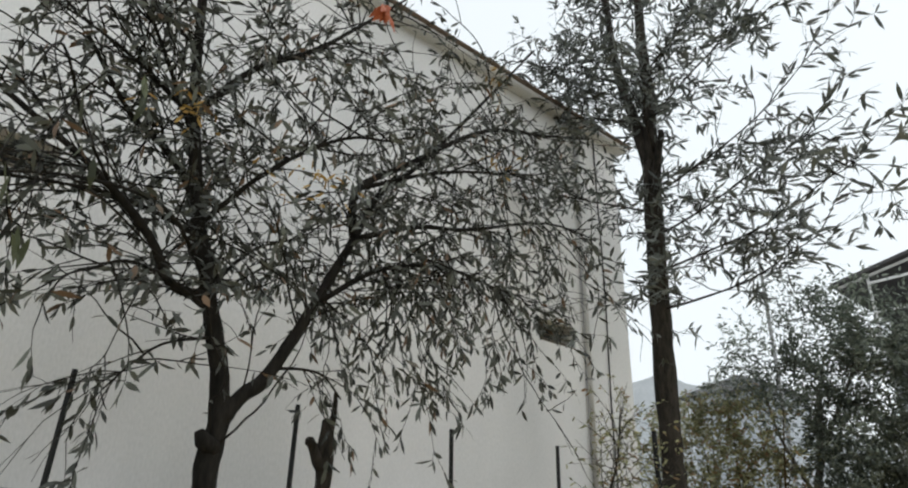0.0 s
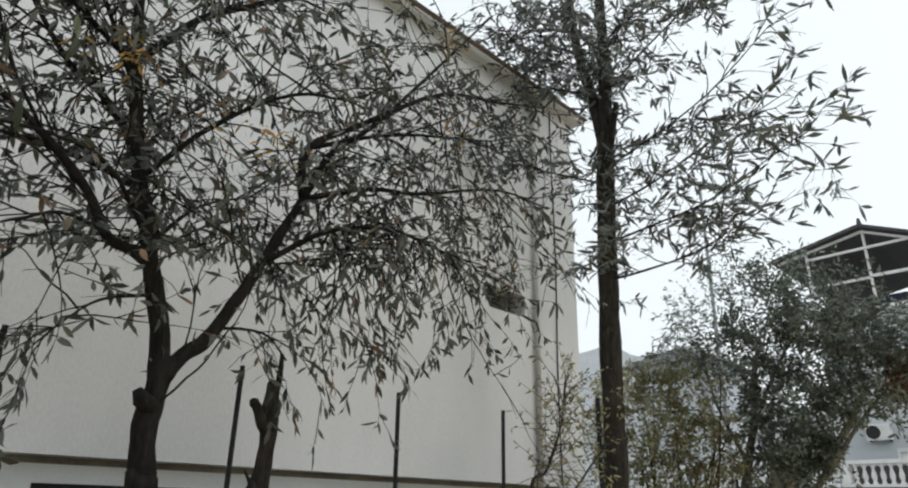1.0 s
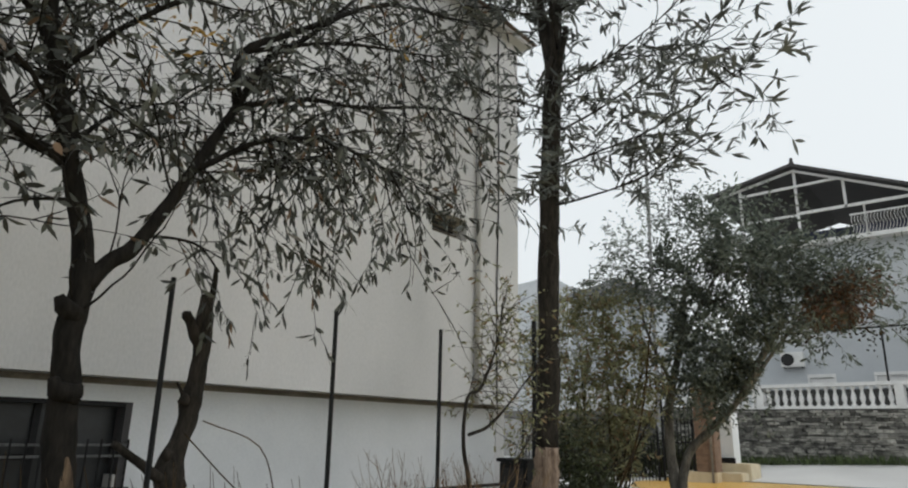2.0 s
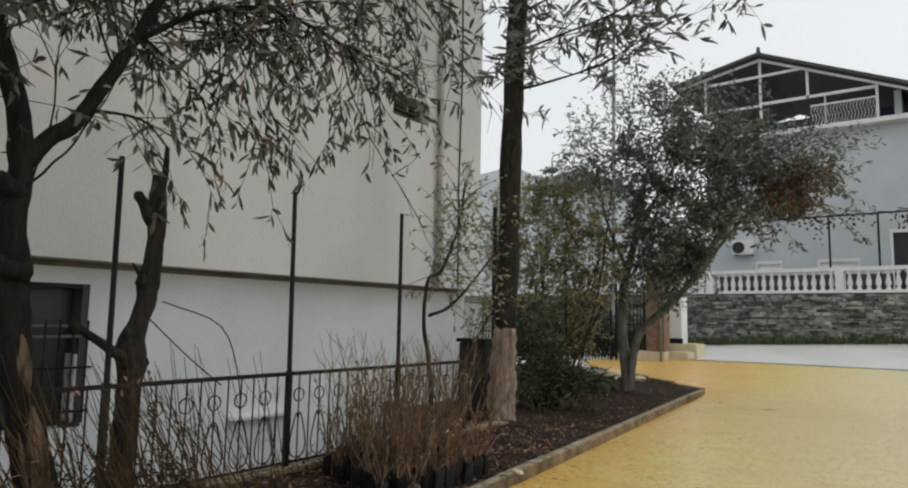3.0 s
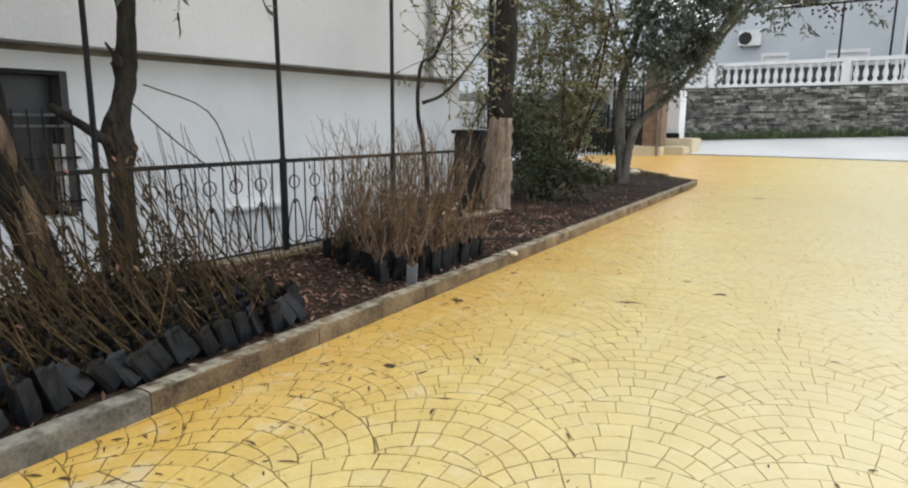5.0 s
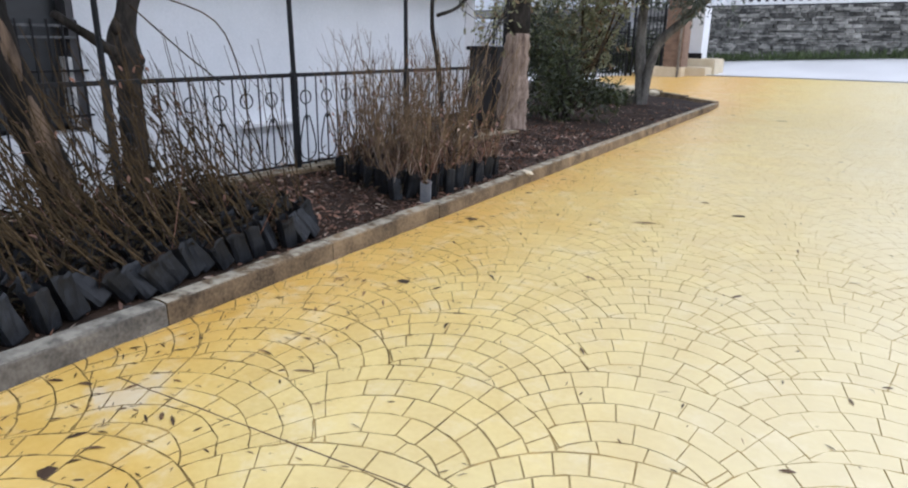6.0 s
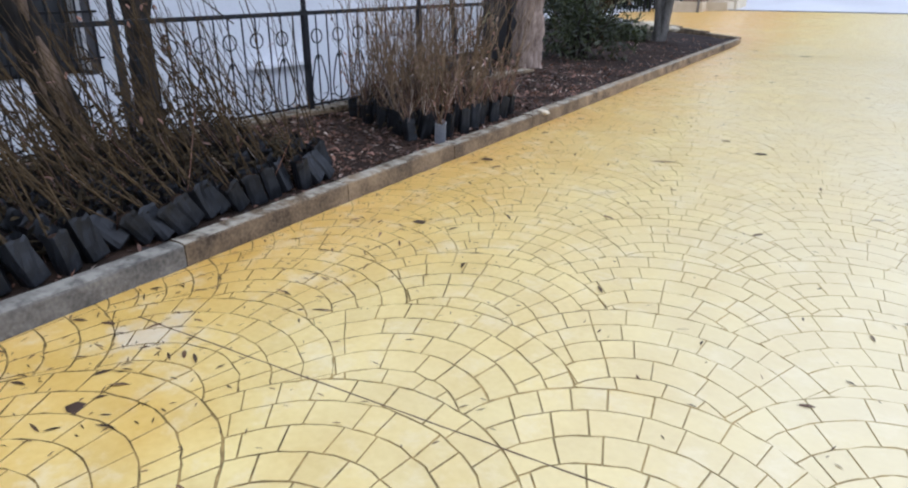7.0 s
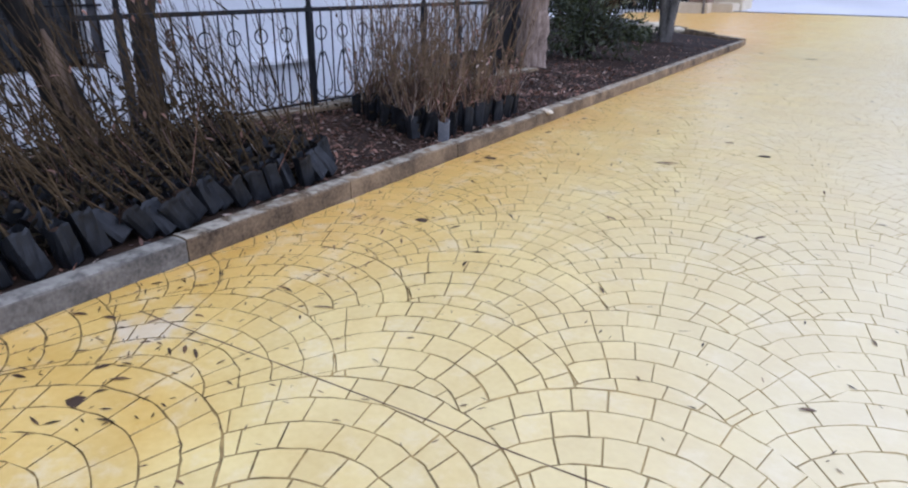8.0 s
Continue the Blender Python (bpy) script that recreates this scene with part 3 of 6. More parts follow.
for a, b in bays:
    n = max(1, round((b - a) / 0.135))
    st = (b - a) / n
    for k in range(1, n):
        y = a + k * st
        s = Soup()
        s.tube([(FX, y, 0.18), (FX, y, 1.0)], [0.0075] * 2, 5)
        name = "bar"
        if k % 2 == 1:
            name = "ring_bar"
            pts = ring_pts(y, 0.80, 0.062)
            s.tube(pts, [0.0065] * len(pts), 4, cap=False)
            for sg in (-1, 1):
                pts = spline([(FX + 0.006, y, 0.21), (FX + 0.006, y + sg * 0.075, 0.25), (FX + 0.006, y + sg * 0.095, 0.36), (FX + 0.006, y + sg * 0.05, 0.56), (FX + 0.006, y + sg * 0.02, 0.63), (FX + 0.006, y, 0.60)], 4)
                s.tube(pts, [0.0065] * len(pts), 4)
            s.tube([(FX, y, 0.59), (FX, y, 0.625)], [0.014] * 2, 5)
        ob = s.make(name, M_IRON, fence)
        ob.matrix_parent_inverse = fence.matrix_world.inverted()

# ---- stone retaining wall with white balustrade ----
W0, W1 = Vector((-17.5, 28.6, 0)), Vector((6.0, 25.6, 0))
wdir = (W1 - W0).normalized()
wlen = (W1 - W0).length
wmat = Matrix.Translation(W0) @ Matrix.Rotation(math.atan2(wdir.y, wdir.x), 4, "Z")
stone_wall = tagged(empty("wall_stone"), "grey rubble stone retaining wall with moss at its foot", "retaining wall", kind="structure")
stone_wall.matrix_world = wmat
part("core", boxm((0, 0.06, 0.0), (wlen, 0.9, 2.66)), M_MORTAR, stone_wall)
rnd = random.Random(5)
near_stones, rest = 0, Soup()
z = 0.15
while z < 2.60:
    hgt = min(rnd.uniform(0.055, 0.13), 2.64 - z)
    x = 0.0
    while x < wlen:
        wd = rnd.uniform(0.1, 0.36) if rnd.random() < 0.85 else rnd.uniform(0.36, 0.6)
        cx = x + wd / 2
        dx = rnd.uniform(0, 0.07)
        lo, hi = (x + 0.008, 0.03 - dx, z + 0.008), (min(x + wd, wlen) - 0.008, 0.3, z + hgt - 0.006)
        bm = bmesh.new()
        box(bm, lo, hi)
        for v in bm.verts:
            if v.co.y < 0.1:
                v.co += Vector((rnd.uniform(-0.025, 0.025), rnd.uniform(-0.015, 0.015), rnd.uniform(-0.018, 0.014)))
        if 9.5 < cx < 16.5 and z > 0.7 and near_stones < 290:
            near_stones += 1
            part("stone", bm, M_STONE, stone_wall)
        else:
            k0 = len(rest.v)
            bm.verts.index_update()
            rest.v += [v.co.copy() for v in bm.verts]
            rest.f += [tuple(k0 + v.index for v in f.verts) for f in bm.faces]
            bm.free()
        x += wd
    z += hgt
tagged(rest.make("stonework", M_STONE_J, stone_wall), kind="stuff")

bal = tagged(empty("balustrade"), "white concrete balustrade on top of the stone wall", "balustrade")
bal.matrix_world = wmat
part("base_rail", boxm((0, 0.02, 2.66), (wlen, 0.34, 2.76), 0.01), M_WHITE, bal)
part("top_rail", boxm((0, 0.0, 3.42), (wlen, 0.36, 3.55), 0.015), M_WHITE, bal)
prof = [(0.085, 0), (0.085, 0.05), (0.055, 0.07), (0.05, 0.10), (0.085, 0.20), (0.092, 0.27), (0.07, 0.38), (0.05, 0.46), (0.045, 0.52), (0.06, 0.56), (0.085, 0.60), (0.085, 0.662)]
s = Soup()
NS = 10
for r, zz in prof:
    for k in range(NS):
        s.v.append(Vector((math.cos(2 * math.pi * k / NS) * r, math.sin(2 * math.pi * k / NS) * r, zz)))
for i in range(len(prof) - 1):
    for k in range(NS):
        a, b = i * NS + k, i * NS + (k + 1) % NS
        s.f.append((a, b, b + NS, a + NS))
baluster = s.make("baluster", M_WHITE, bal, smooth=True)
baluster.matrix_basis = Matrix.Translation((0.3, 0.18, 2.759))
x = 0.3
k = 1
while x < wlen - 0.5:
    x += 0.285
    k += 1
    if k % 16 == 0:
        part("pier", boxm((x - 0.13, 0.01, 2.76), (x + 0.13, 0.35, 3.42), 0.008), M_WHITE, bal)
    else:
        ob = new("baluster", baluster.data)
        ob.parent = bal
        ob.matrix_basis = Matrix.Translation((x, 0.18, 2.759))
tagged(part("terrace", boxm((W0.x - 4, 27.6, 2.3), (9, 46, 2.62)), M_GROUND), "grey terrace ground behind the balustrade", "terrace", kind="structure")

# grass verge at the foot of the stone wall
verge = Soup()
rnd = random.Random(8)
for _ in range(3600):
    u = rnd.uniform(8, 19)
    if noise.noise(Vector((u * 1.4, 3, 0))) < rnd.uniform(-0.5, 0.35):
        continue
    p = W0 + wdir * u + Vector((wdir.y, -wdir.x, 0)) * rnd.uniform(-0.03, 0.35)
    p.z = rise(p.x, p.y) - 0.03
    verge.leaf(p, Vector((rnd.uniform(-0.5, 0.5), rnd.uniform(-0.5, 0.5), 1)).normalized(), rnd.uniform(0.08, 0.42), 0.03, Vector((rnd.uniform(-1, 1), rnd.uniform(-1, 1), 0.1)))
tagged(verge.make("grass_verge", M_GRASS), "ragged green weeds at the foot of the stone wall", "grass", kind="stuff")

# ---- house behind the balustrade ----
HY = 31.5
house = tagged(empty("house", (-5, HY, 2.6)), "pale grey-blue two-storey house with an open attic terrace", "house")
HX0, HX1 = -9.6, 0.6


def wall_front(y0, y1, x0, x1, z0, z1, holes):
    bm = wall_holes(y0, y1, x0, x1, z0, z1, holes)
    for v in bm.verts:
        v.co = Vector((v.co.y, v.co.x, v.co.z))
    bmesh.ops.reverse_faces(bm, faces=bm.faces)
    return bm


hw = [(-7.5, -6.64, 3.72, 4.08), (-5.1, -3.78, 3.72, 4.1), (-7.0, -5.6, 6.1, 8.0), (-2.55, -1.2, 2.75, 5.2)]
child("front_wall", wall_front(HY, HY + 0.3, HX0, HX1, 2.55, 9.6, hw), M_HOUSE, house)
# added dark sheet, stands for the shade seen between the balusters
child("plinth", boxm((HX0, HY - 0.03, 2.6), (-2.6, HY - 0.002, 3.6)), M_MORTAR, house, "added dark grey sheet for the shade between the balusters")
child("side_wall", boxm((HX0, HY + 0.301, 2.55), (HX0 + 0.3, HY + 9, 9.6)), M_HOUSE, house)
child("far_side_wall", boxm((HX1 - 0.3, HY + 0.301, 2.55), (HX1, HY + 9, 9.6)), M_HOUSE, house)
child("rear_wall", boxm((HX0 + 0.301, HY + 8.7, 2.55), (HX1 - 0.301, HY + 9, 9.6)), M_HOUSE, house)
child("attic_floor", boxm((HX0 - 0.25, HY - 0.5, 9.6), (HX1 + 0.2, HY + 9.2, 9.8), 0.02), M_WHITE, house)
for x0, x1, z0, z1 in hw:
    w = empty("window", ((x0 + x1) / 2, HY, z0))
    w.parent = house
    w.matrix_parent_inverse = house.matrix_world.inverted()
    child("pane", boxm((x0, HY + 0.14, z0), (x1, HY + 0.16, z1)), M_GLASS, w)
    if z1 < 5:
        child("roller_shutter", boxm((x0 + 0.002, HY + 0.04, z1 - 0.3), (x1 - 0.002, HY + 0.08, z1 - 0.002)), M_WHITE, w)
    for lo, hi in (((x0 - 0.1, HY - 0.03, z1 + 0.002), (x1 + 0.1, HY + 0.1, z1 + 0.14)), ((x0 - 0.12, HY - 0.06, z0 - 0.08), (x1 + 0.12, HY + 0.1, z0 - 0.002)), ((x0 - 0.1, HY - 0.03, z0), (x0 - 0.002, HY + 0.1, z1)), ((x1 + 0.002, HY - 0.03, z0), (x1 + 0.1, HY + 0.1, z1)), (((x0 + x1) / 2 - 0.04, HY + 0.09, z0), ((x0 + x1) / 2 + 0.04, HY + 0.138, z1))):
        child("frame", boxm(lo, hi), M_WHITE, w)
# added sheet paints the dark blue shade of the open attic
child("attic_shade", boxm((HX0 + 0.3, HY + 2.6, 9.8), (-2.4, HY + 2.7, 11.0)), M_ATTIC, house, "dark blue sheet standing for the shade inside the attic")
child("attic_side_wall", boxm((-2.3, HY + 0.3, 9.8), (-2.05, HY + 2.58, 11.0)), M_HOUSE, house)
# gable roof
AX, AZ = -7.15, 13.2
RX, RZ = 0.9, 9.72
bm = bmesh.new()
pr = [(-10.9, 12.42), (AX, AZ + 0.02), (RX, RZ)]
front, rear = [], []
for yy, lst in ((HY - 0.7, front), (HY + 9.6, rear)):
    for dz in (0, 0.14):
        for x, z in pr:
            lst.append(bm.verts.new((x, yy, z + dz)))
for f in ((0, 1, 4, 3), (1, 2, 5, 4)):
    bm.faces.new([front[i] for i in reversed(f)])
    bm.faces.new([rear[i] for i in f])
for i in (0, 1, 3, 4):
    q = [front[i], front[i + 1], rear[i + 1], rear[i]]
    bm.faces.new(q if i < 2 else q[::-1])
for i in (0, 2):
    bm.faces.new([front[i], front[i + 3], rear[i + 3], rear[i]])
child("roof", bm, M_ROOF, house, "dark sheet gable roof")
s = Soup()
s.tube([(AX, HY - 0.5, AZ + 0.1), (AX, HY - 0.5, AZ + 0.45)], [0.12, 0.06], 8)
ob = s.make("roof_finial", M_ROOF, house)
ob.matrix_parent_inverse = house.matrix_world.inverted()


def roof_z(x):
    return 12.42 + (x + 10.9) * (AZ - 12.42) / (AX + 10.9) if x < AX else AZ + (x - AX) * (RZ - AZ) / (RX - AX)


for x, z in ((-9.5, 9.8), (AX, 9.8), (-5.3, 11.05), (-2.83, 9.8)):
    child("attic_post", boxm((x - 0.05, HY - 0.33, z), (x + 0.05, HY - 0.23, roof_z(x) - 0.03)), M_WHITE, house)
child("attic_post", boxm((-4.7, HY - 0.31, 9.8), (-4.63, HY - 0.25, 11.04)), M_PIPE, house)
bm = boxm((-9.43, HY - 0.33, 11.0), (AX - 0.051, HY - 0.23, 11.10))
child("beam", bm, M_WHITE, house)
child("beam", boxm((AX + 0.051, HY - 0.33, 11.05), (-2.9, HY - 0.23, 11.17)), M_WHITE, house)
for p, q in (((-9.5, 12.3), (-5.4, 12.36)), ((-10.7, 12.38), (AX, AZ - 0.12)), ((AX, AZ - 0.12), (RX - 0.3, RZ + 0.02))):
    s = Soup()
    s.tube([(p[0], HY - 0.4, p[1]), (q[0], HY - 0.4, q[1])], [0.07, 0.07], 4)
    ob = s.make("rafter", M_WHITE, house)
    ob.matrix_parent_inverse = house.matrix_world.inverted()
rail = child("balcony_rail", boxm((-5.2, HY - 0.46, 10.62), (-2.9, HY - 0.42, 10.68)), M_WHITE, house)
for k in range(20):
    x = -5.15 + k * 0.117
    s = Soup()
    s.tube(spline([(x - 0.03, HY - 0.44, 9.82), (x + 0.05, HY - 0.44, 10.1), (x - 0.03, HY - 0.44, 10.4), (x + 0.04, HY - 0.44, 10.63)], 3), [0.014] * 10, 4)
    ob = s.make("baluster", M_WHITE, house)
    ob.matrix_parent_inverse = house.matrix_world.inverted()

ac = tagged(empty("air_conditioner", (-8.08, HY - 0.2, 4.5)), "white outdoor air conditioning unit on the house wall", "air conditioner")
child("body", boxm((-8.5, HY - 0.34, 4.52), (-7.62, HY - 0.03, 5.15), 0.02), M_WHITE, ac)
s = Soup()
s.tube([(-8.22, HY - 0.33, 4.83), (-8.22, HY - 0.35, 4.83)], [0.26, 0.26], 18)
ob = s.make("fan_grille", M_DARK, ac)
ob.matrix_parent_inverse = ac.matrix_world.inverted()
for x in (-8.4, -7.72):
    child("bracket", boxm((x, HY - 0.34, 4.48), (x + 0.04, HY - 0.001, 4.518)), M_IRON, ac)

perg = tagged(empty("vine_pergola", (-6, 29.5, 2.6)), "thin dark metal pergola carrying bare vine stems", "pergola")
PY = 29.6
pk = (PY - 0.4) / (31.5 - 0.4)
for x in (-4.74, -3.02, 0.2):
    xx = -0.89 + (x + 0.89) * pk
    s = Soup()
    s.tube([(xx, PY, 2.6), (xx, PY, 5.78)], [0.04, 0.04], 6)
    ob = s.make("post", M_IRON, perg)
    ob.matrix_parent_inverse = perg.matrix_world.inverted()
s = Soup()
s.tube([(-9.2, PY, 5.7), (1.5, PY, 5.78)], [0.035, 0.035], 5)
ob = s.make("beam", M_IRON, perg)
ob.matrix_parent_inverse = perg.matrix_world.inverted()
rnd = random.Random(3)
vine = Soup()
for k in range(14):
    x = rnd.uniform(-8, 0)
    pts = [(x + i * 0.35, PY + rnd.uniform(-0.1, 0.1), 5.75 + rnd.uniform(-0.08, 0.2)) for i in range(6)]
    vine.tube(pts, [0.018] * 6, 4)
for c, n in ((-4.9, 40), (-7.0, 30), (-3.6, 12), (-2.0, 30)):
    for _ in range(n):
        p = Vector((c + rnd.gauss(0, 0.25), PY + rnd.gauss(0, 0.1), 5.75 - abs(rnd.gauss(0, 0.45))))
        vine.leaf(p, Vector((rnd.uniform(-1, 1), rnd.uniform(-1, 1), -0.8)).normalized(), 0.14, 0.1, Vector((rnd.uniform(-1, 1), -1, rnd.uniform(-1, 1))))
ob = vine.make("vine", M_TWIG, perg, "bare twisting vine with dead leaves")
ob.matrix_parent_inverse = perg.matrix_world.inverted()

# ---- far distance ----
far = tagged(empty("far_house", (-30, 60, 8)), "distant house with a grey hipped roof", "house")
child("wall", boxm((-34, 58.2, 4), (-26.5, 66, 14.6)), M_HOUSE, far)
bm = bmesh.new()
vs = [bm.verts.new(p) for p in ((-35.2, 57.5, 14.6), (-25.8, 57.5, 14.6), (-25.8, 67, 14.6), (-35.2, 67, 14.6), (-30.2, 60.5, 16.6), (-30.2, 64, 16.6))]
for f in ((0, 1, 4), (1, 2, 5, 4), (2, 3, 5), (3, 0, 4, 5), (3, 2, 1, 0)):
    bm.faces.new([vs[i] for i in f])
child("roof", bm, M_FARROOF, far)
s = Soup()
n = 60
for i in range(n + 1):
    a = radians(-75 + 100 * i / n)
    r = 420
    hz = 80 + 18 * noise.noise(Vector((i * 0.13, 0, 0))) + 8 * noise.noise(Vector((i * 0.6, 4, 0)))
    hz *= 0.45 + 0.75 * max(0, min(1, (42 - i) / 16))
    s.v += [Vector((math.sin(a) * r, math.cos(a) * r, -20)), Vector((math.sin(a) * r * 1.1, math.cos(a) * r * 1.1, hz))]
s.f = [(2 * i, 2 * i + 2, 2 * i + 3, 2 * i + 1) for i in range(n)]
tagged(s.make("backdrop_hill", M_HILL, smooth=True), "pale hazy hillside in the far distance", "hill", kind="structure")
pole = tagged(empty("utility_pole", (-11.4, 25, 0.5)), "thin grey utility pole rising beyond the gate", "pole")
s = Soup()
s.tube([(-11.4, 25, 0.3), (-11.3, 25, 14.5)], [0.085, 0.06], 8)
ob = s.make("shaft", M_GREYMETAL, pole)
ob.matrix_parent_inverse = pole.matrix_world.inverted()

# ---- gate, pillars ----
gate_z = rise(-8.3, 21)
pil = tagged(empty("gate_pillar", (-8.25, 21.2, gate_z)), "tan brick gate pillar with a cream stone base", "gate pillar")
child("base", boxm((-9.1, 20.95, 0.1), (-7.98, 21.7, 0.62), 0.02), M_CREAM, pil)
zc = 0.63
row = 0
rnd = random.Random(6)
while zc < 3.0:
    for i in range(3):
        for side in (0, 1):
            x0 = -8.55 + i * 0.19 - (0.06 if row % 2 else 0)
            if side == 0:
                child("brick", boxm((max(x0, -8.6), 21.02, zc), (min(x0 + 0.18, -8.03), 21.26, zc + 0.062)), M_PILLAR, pil)
    zc += 0.072
    row += 1
child("core", boxm((-8.59, 21.04, 0.62), (-8.04, 21.6, 3.02)), M_PILLAR, pil)
child("cap", boxm((-8.68, 20.95, 3.02), (-7.95, 21.7, 3.12), 0.02), M_CREAM, pil)
child("corner_post", boxm((-8.12, 20.9, 0.2), (-8.06, 20.94, 2.33)), M_LEDGE, pil)
pw = tagged(empty("white_pillar", (-8.1, 22.4, 0.5)), "white rendered pillar on a cream stepped base", "pillar")
child("base", boxm((-8.5, 22.0, 0.2), (-7.35, 23.0, 0.86), 0.03), M_CREAM, pw)
child("step", boxm((-8.03, 21.3, 0.2), (-7.4, 21.99, 0.62), 0.03), M_CREAM, pw)
child("shaft", boxm((-8.38, 22.2, 0.86), (-7.86, 22.8, 2.36), 0.01), M_WALL_LOW, pw)
child("dark_foot", boxm((-8.34, 22.1, 0.861), (-7.82, 22.19, 1.02)), M_IRON, pw)


def iron_gate(x0, x1, y, z0, z1, step, label):
    g = tagged(empty("iron_gate", ((x0 + x1) / 2, y, z0)), label, "gate", "iron gate leaves")
    for z in (z0 + 0.08, z0 + (z1 - z0) * 0.55, z1):
        child("rail", boxm((x0, y - 0.02, z - 0.02), (x1, y + 0.02, z + 0.02)), M_IRON, g)
    n = round((x1 - x0) / step)
    for k in range(n + 1):
        x = x0 + (x1 - x0) * k / n
        w = 0.03 if k in (0, n) else 0.011
        child("bar", boxm((x - w, y - w, z0), (x + w, y + w, z1 + (0.12 if w < 0.02 else 0.3))), M_IRON, g)
    return g


iron_gate(-11.3, -9.75, 21.0, 0.15, 1.6, 0.11, "low black iron gate leaf standing half open")
iron_gate(-9.62, -8.68, 21.1, 0.2, 2.45, 0.12, "tall black iron gate leaf beside the pillar")
iron_gate(-14.5, -11.4, 20.6, 0.1, 1.9, 0.13, "black iron fence panel beyond the gate")

# ---- trees ----
def limb(wood, pts, r0, r1, n=5, sides=8, wobble=0.25):
    line = spline(pts, n)
    wood.tube(line, taper(len(line), r0, r1, 0.9), sides, wobble=wobble)
    return line


def twig(wood, leaves, p, d, length, r, rnd, spec, depth=0):
    """A drooping twig with leaves along it and smaller twigs; spec: leaf length, width, spacing, droop."""
    n = max(3, int(length / 0.11))
    pts, q, d = [p.copy()], p.copy(), d.normalized()
    step = length / n
    for i in range(n):
        d = (d + Vector((rnd.gauss(0, 0.13), rnd.gauss(0, 0.13), rnd.gauss(0, 0.11) - spec["droop"] * step))).normalized()
        q = q + d * step
        pts.append(q.copy())
    wood.tube(pts, taper(len(pts), r, 0.0016), 4, cap=False)
    for i in range(1, len(pts)):
        ax = (pts[i] - pts[i - 1]).normalized()
        f = i / n
        if depth < 2 and length > 0.35 and rnd.random() < spec["fork"] and i < n:
            out = (ax + Vector((rnd.gauss(0, 0.7), rnd.gauss(0, 0.7), rnd.gauss(0.0, 0.5)))).normalized()
            twig(wood, leaves, pts[i], out, length * rnd.uniform(0.35, 0.6), r * 0.6, rnd, spec, depth + 1)
        if f > spec["bare"] and rnd.random() < spec["density"]:
            for _ in range(spec["tuft"] if i < n else spec["tip"]):
                ld = (ax * rnd.uniform(0.2, 1.0) + Vector((rnd.gauss(0, 0.6), rnd.gauss(0, 0.6), rnd.gauss(spec["hang"], 0.45)))).normalized()
                leaves.leaf(pts[i - 1].lerp(pts[i], rnd.random()), ld, spec["len"] * rnd.uniform(0.6, 1.25), spec["wid"] * rnd.uniform(0.7, 1.2), Vector((rnd.gauss(0, 1), rnd.gauss(0, 1), rnd.gauss(0.5, 1))))


def dress(wood, leaves, line, count, rnd, spec, lo=0.15, spread_x=1.0, reach=(0.5, 1.2), lift=0.1, r=0.007):
    for _ in range(count):
        i = int(rnd.uniform(lo, 0.999) * (len(line) - 1))
        p = line[i].lerp(line[i + 1], rnd.random())
        ax = (line[i + 1] - line[i]).normalized()
        d = ax * rnd.uniform(0.1, 0.9) + Vector((rnd.gauss(0, 0.8) * spread_x, rnd.gauss(0, 0.8), rnd.gauss(lift, 0.55)))
        twig(wood, leaves, p, d, rnd.uniform(*reach), r, rnd, spec)


rnd = random.Random(21)
SPEC_NEAR = dict(len=0.122, wid=0.031, droop=0.5, fork=0.3, bare=0.12, density=0.75, tuft=1, tip=4, hang=-0.55)
near_tree = tagged(empty("tree", (-5.3, 2.22, 0.1)), "dark forked tree with sparse narrow grey-green drooping leaves", "tree")
trunk, wood, leaves, yellow = Soup(), Soup(), Soup(), Soup()
X = -5.3
stem = limb(trunk, [(X - 0.02, 2.29, 0.02), (X, 2.25, 0.3), (X, 2.15, 0.75), (X, 2.065, 1.08), (X, 2.015, 1.36), (X, 1.975, 1.8), (X, 1.945, 2.1), (X, 1.965, 2.35), (X, 1.955, 2.62), (X, 1.86, 2.96), (X, 1.74, 3.34), (X - 0.02, 1.58, 3.85), (X, 1.42, 4.55), (X + 0.05, 1.31, 5.16), (X + 0.1, 1.2, 6.2)], 0.122, 0.032, 6, 14)
trunk.tube([(X + 0.02, 1.97, 2.25), (X + 0.05, 1.87, 2.30), (X + 0.05, 1.83, 2.36)], [0.07, 0.06, 0.03], 8)
trunk.tube([(X + 0.04, 2.02, 1.78), (X + 0.08, 1.90, 1.8), (X + 0.08, 1.87, 1.87)], [0.08, 0.06, 0.03], 8)
for p, q in (((X + 0.02, 2.26, 0.1), (X + 0.22, 2.4, 0.04)), ((X, 2.2, 0.1), (X + 0.15, 2.0, 0.04)), ((X, 2.25, 0.1), (X - 0.2, 2.35, 0.05))):
    trunk.tube([p, q], [0.1, 0.04], 8)
right = limb(trunk, [(X, 1.99, 2.46), (X + 0.02, 2.1, 2.63), (X + 0.05, 2.23, 2.76), (X + 0.08, 2.40, 3.08), (X + 0.1, 2.54, 3.39), (X + 0.1, 2.83, 4.03), (X + 0.1, 3.06, 4.55), (X, 3.53, 5.06), (X, 4.17, 5.92), (X - 0.1, 5.39, 7.6)], 0.066, 0.012, 5, 10)
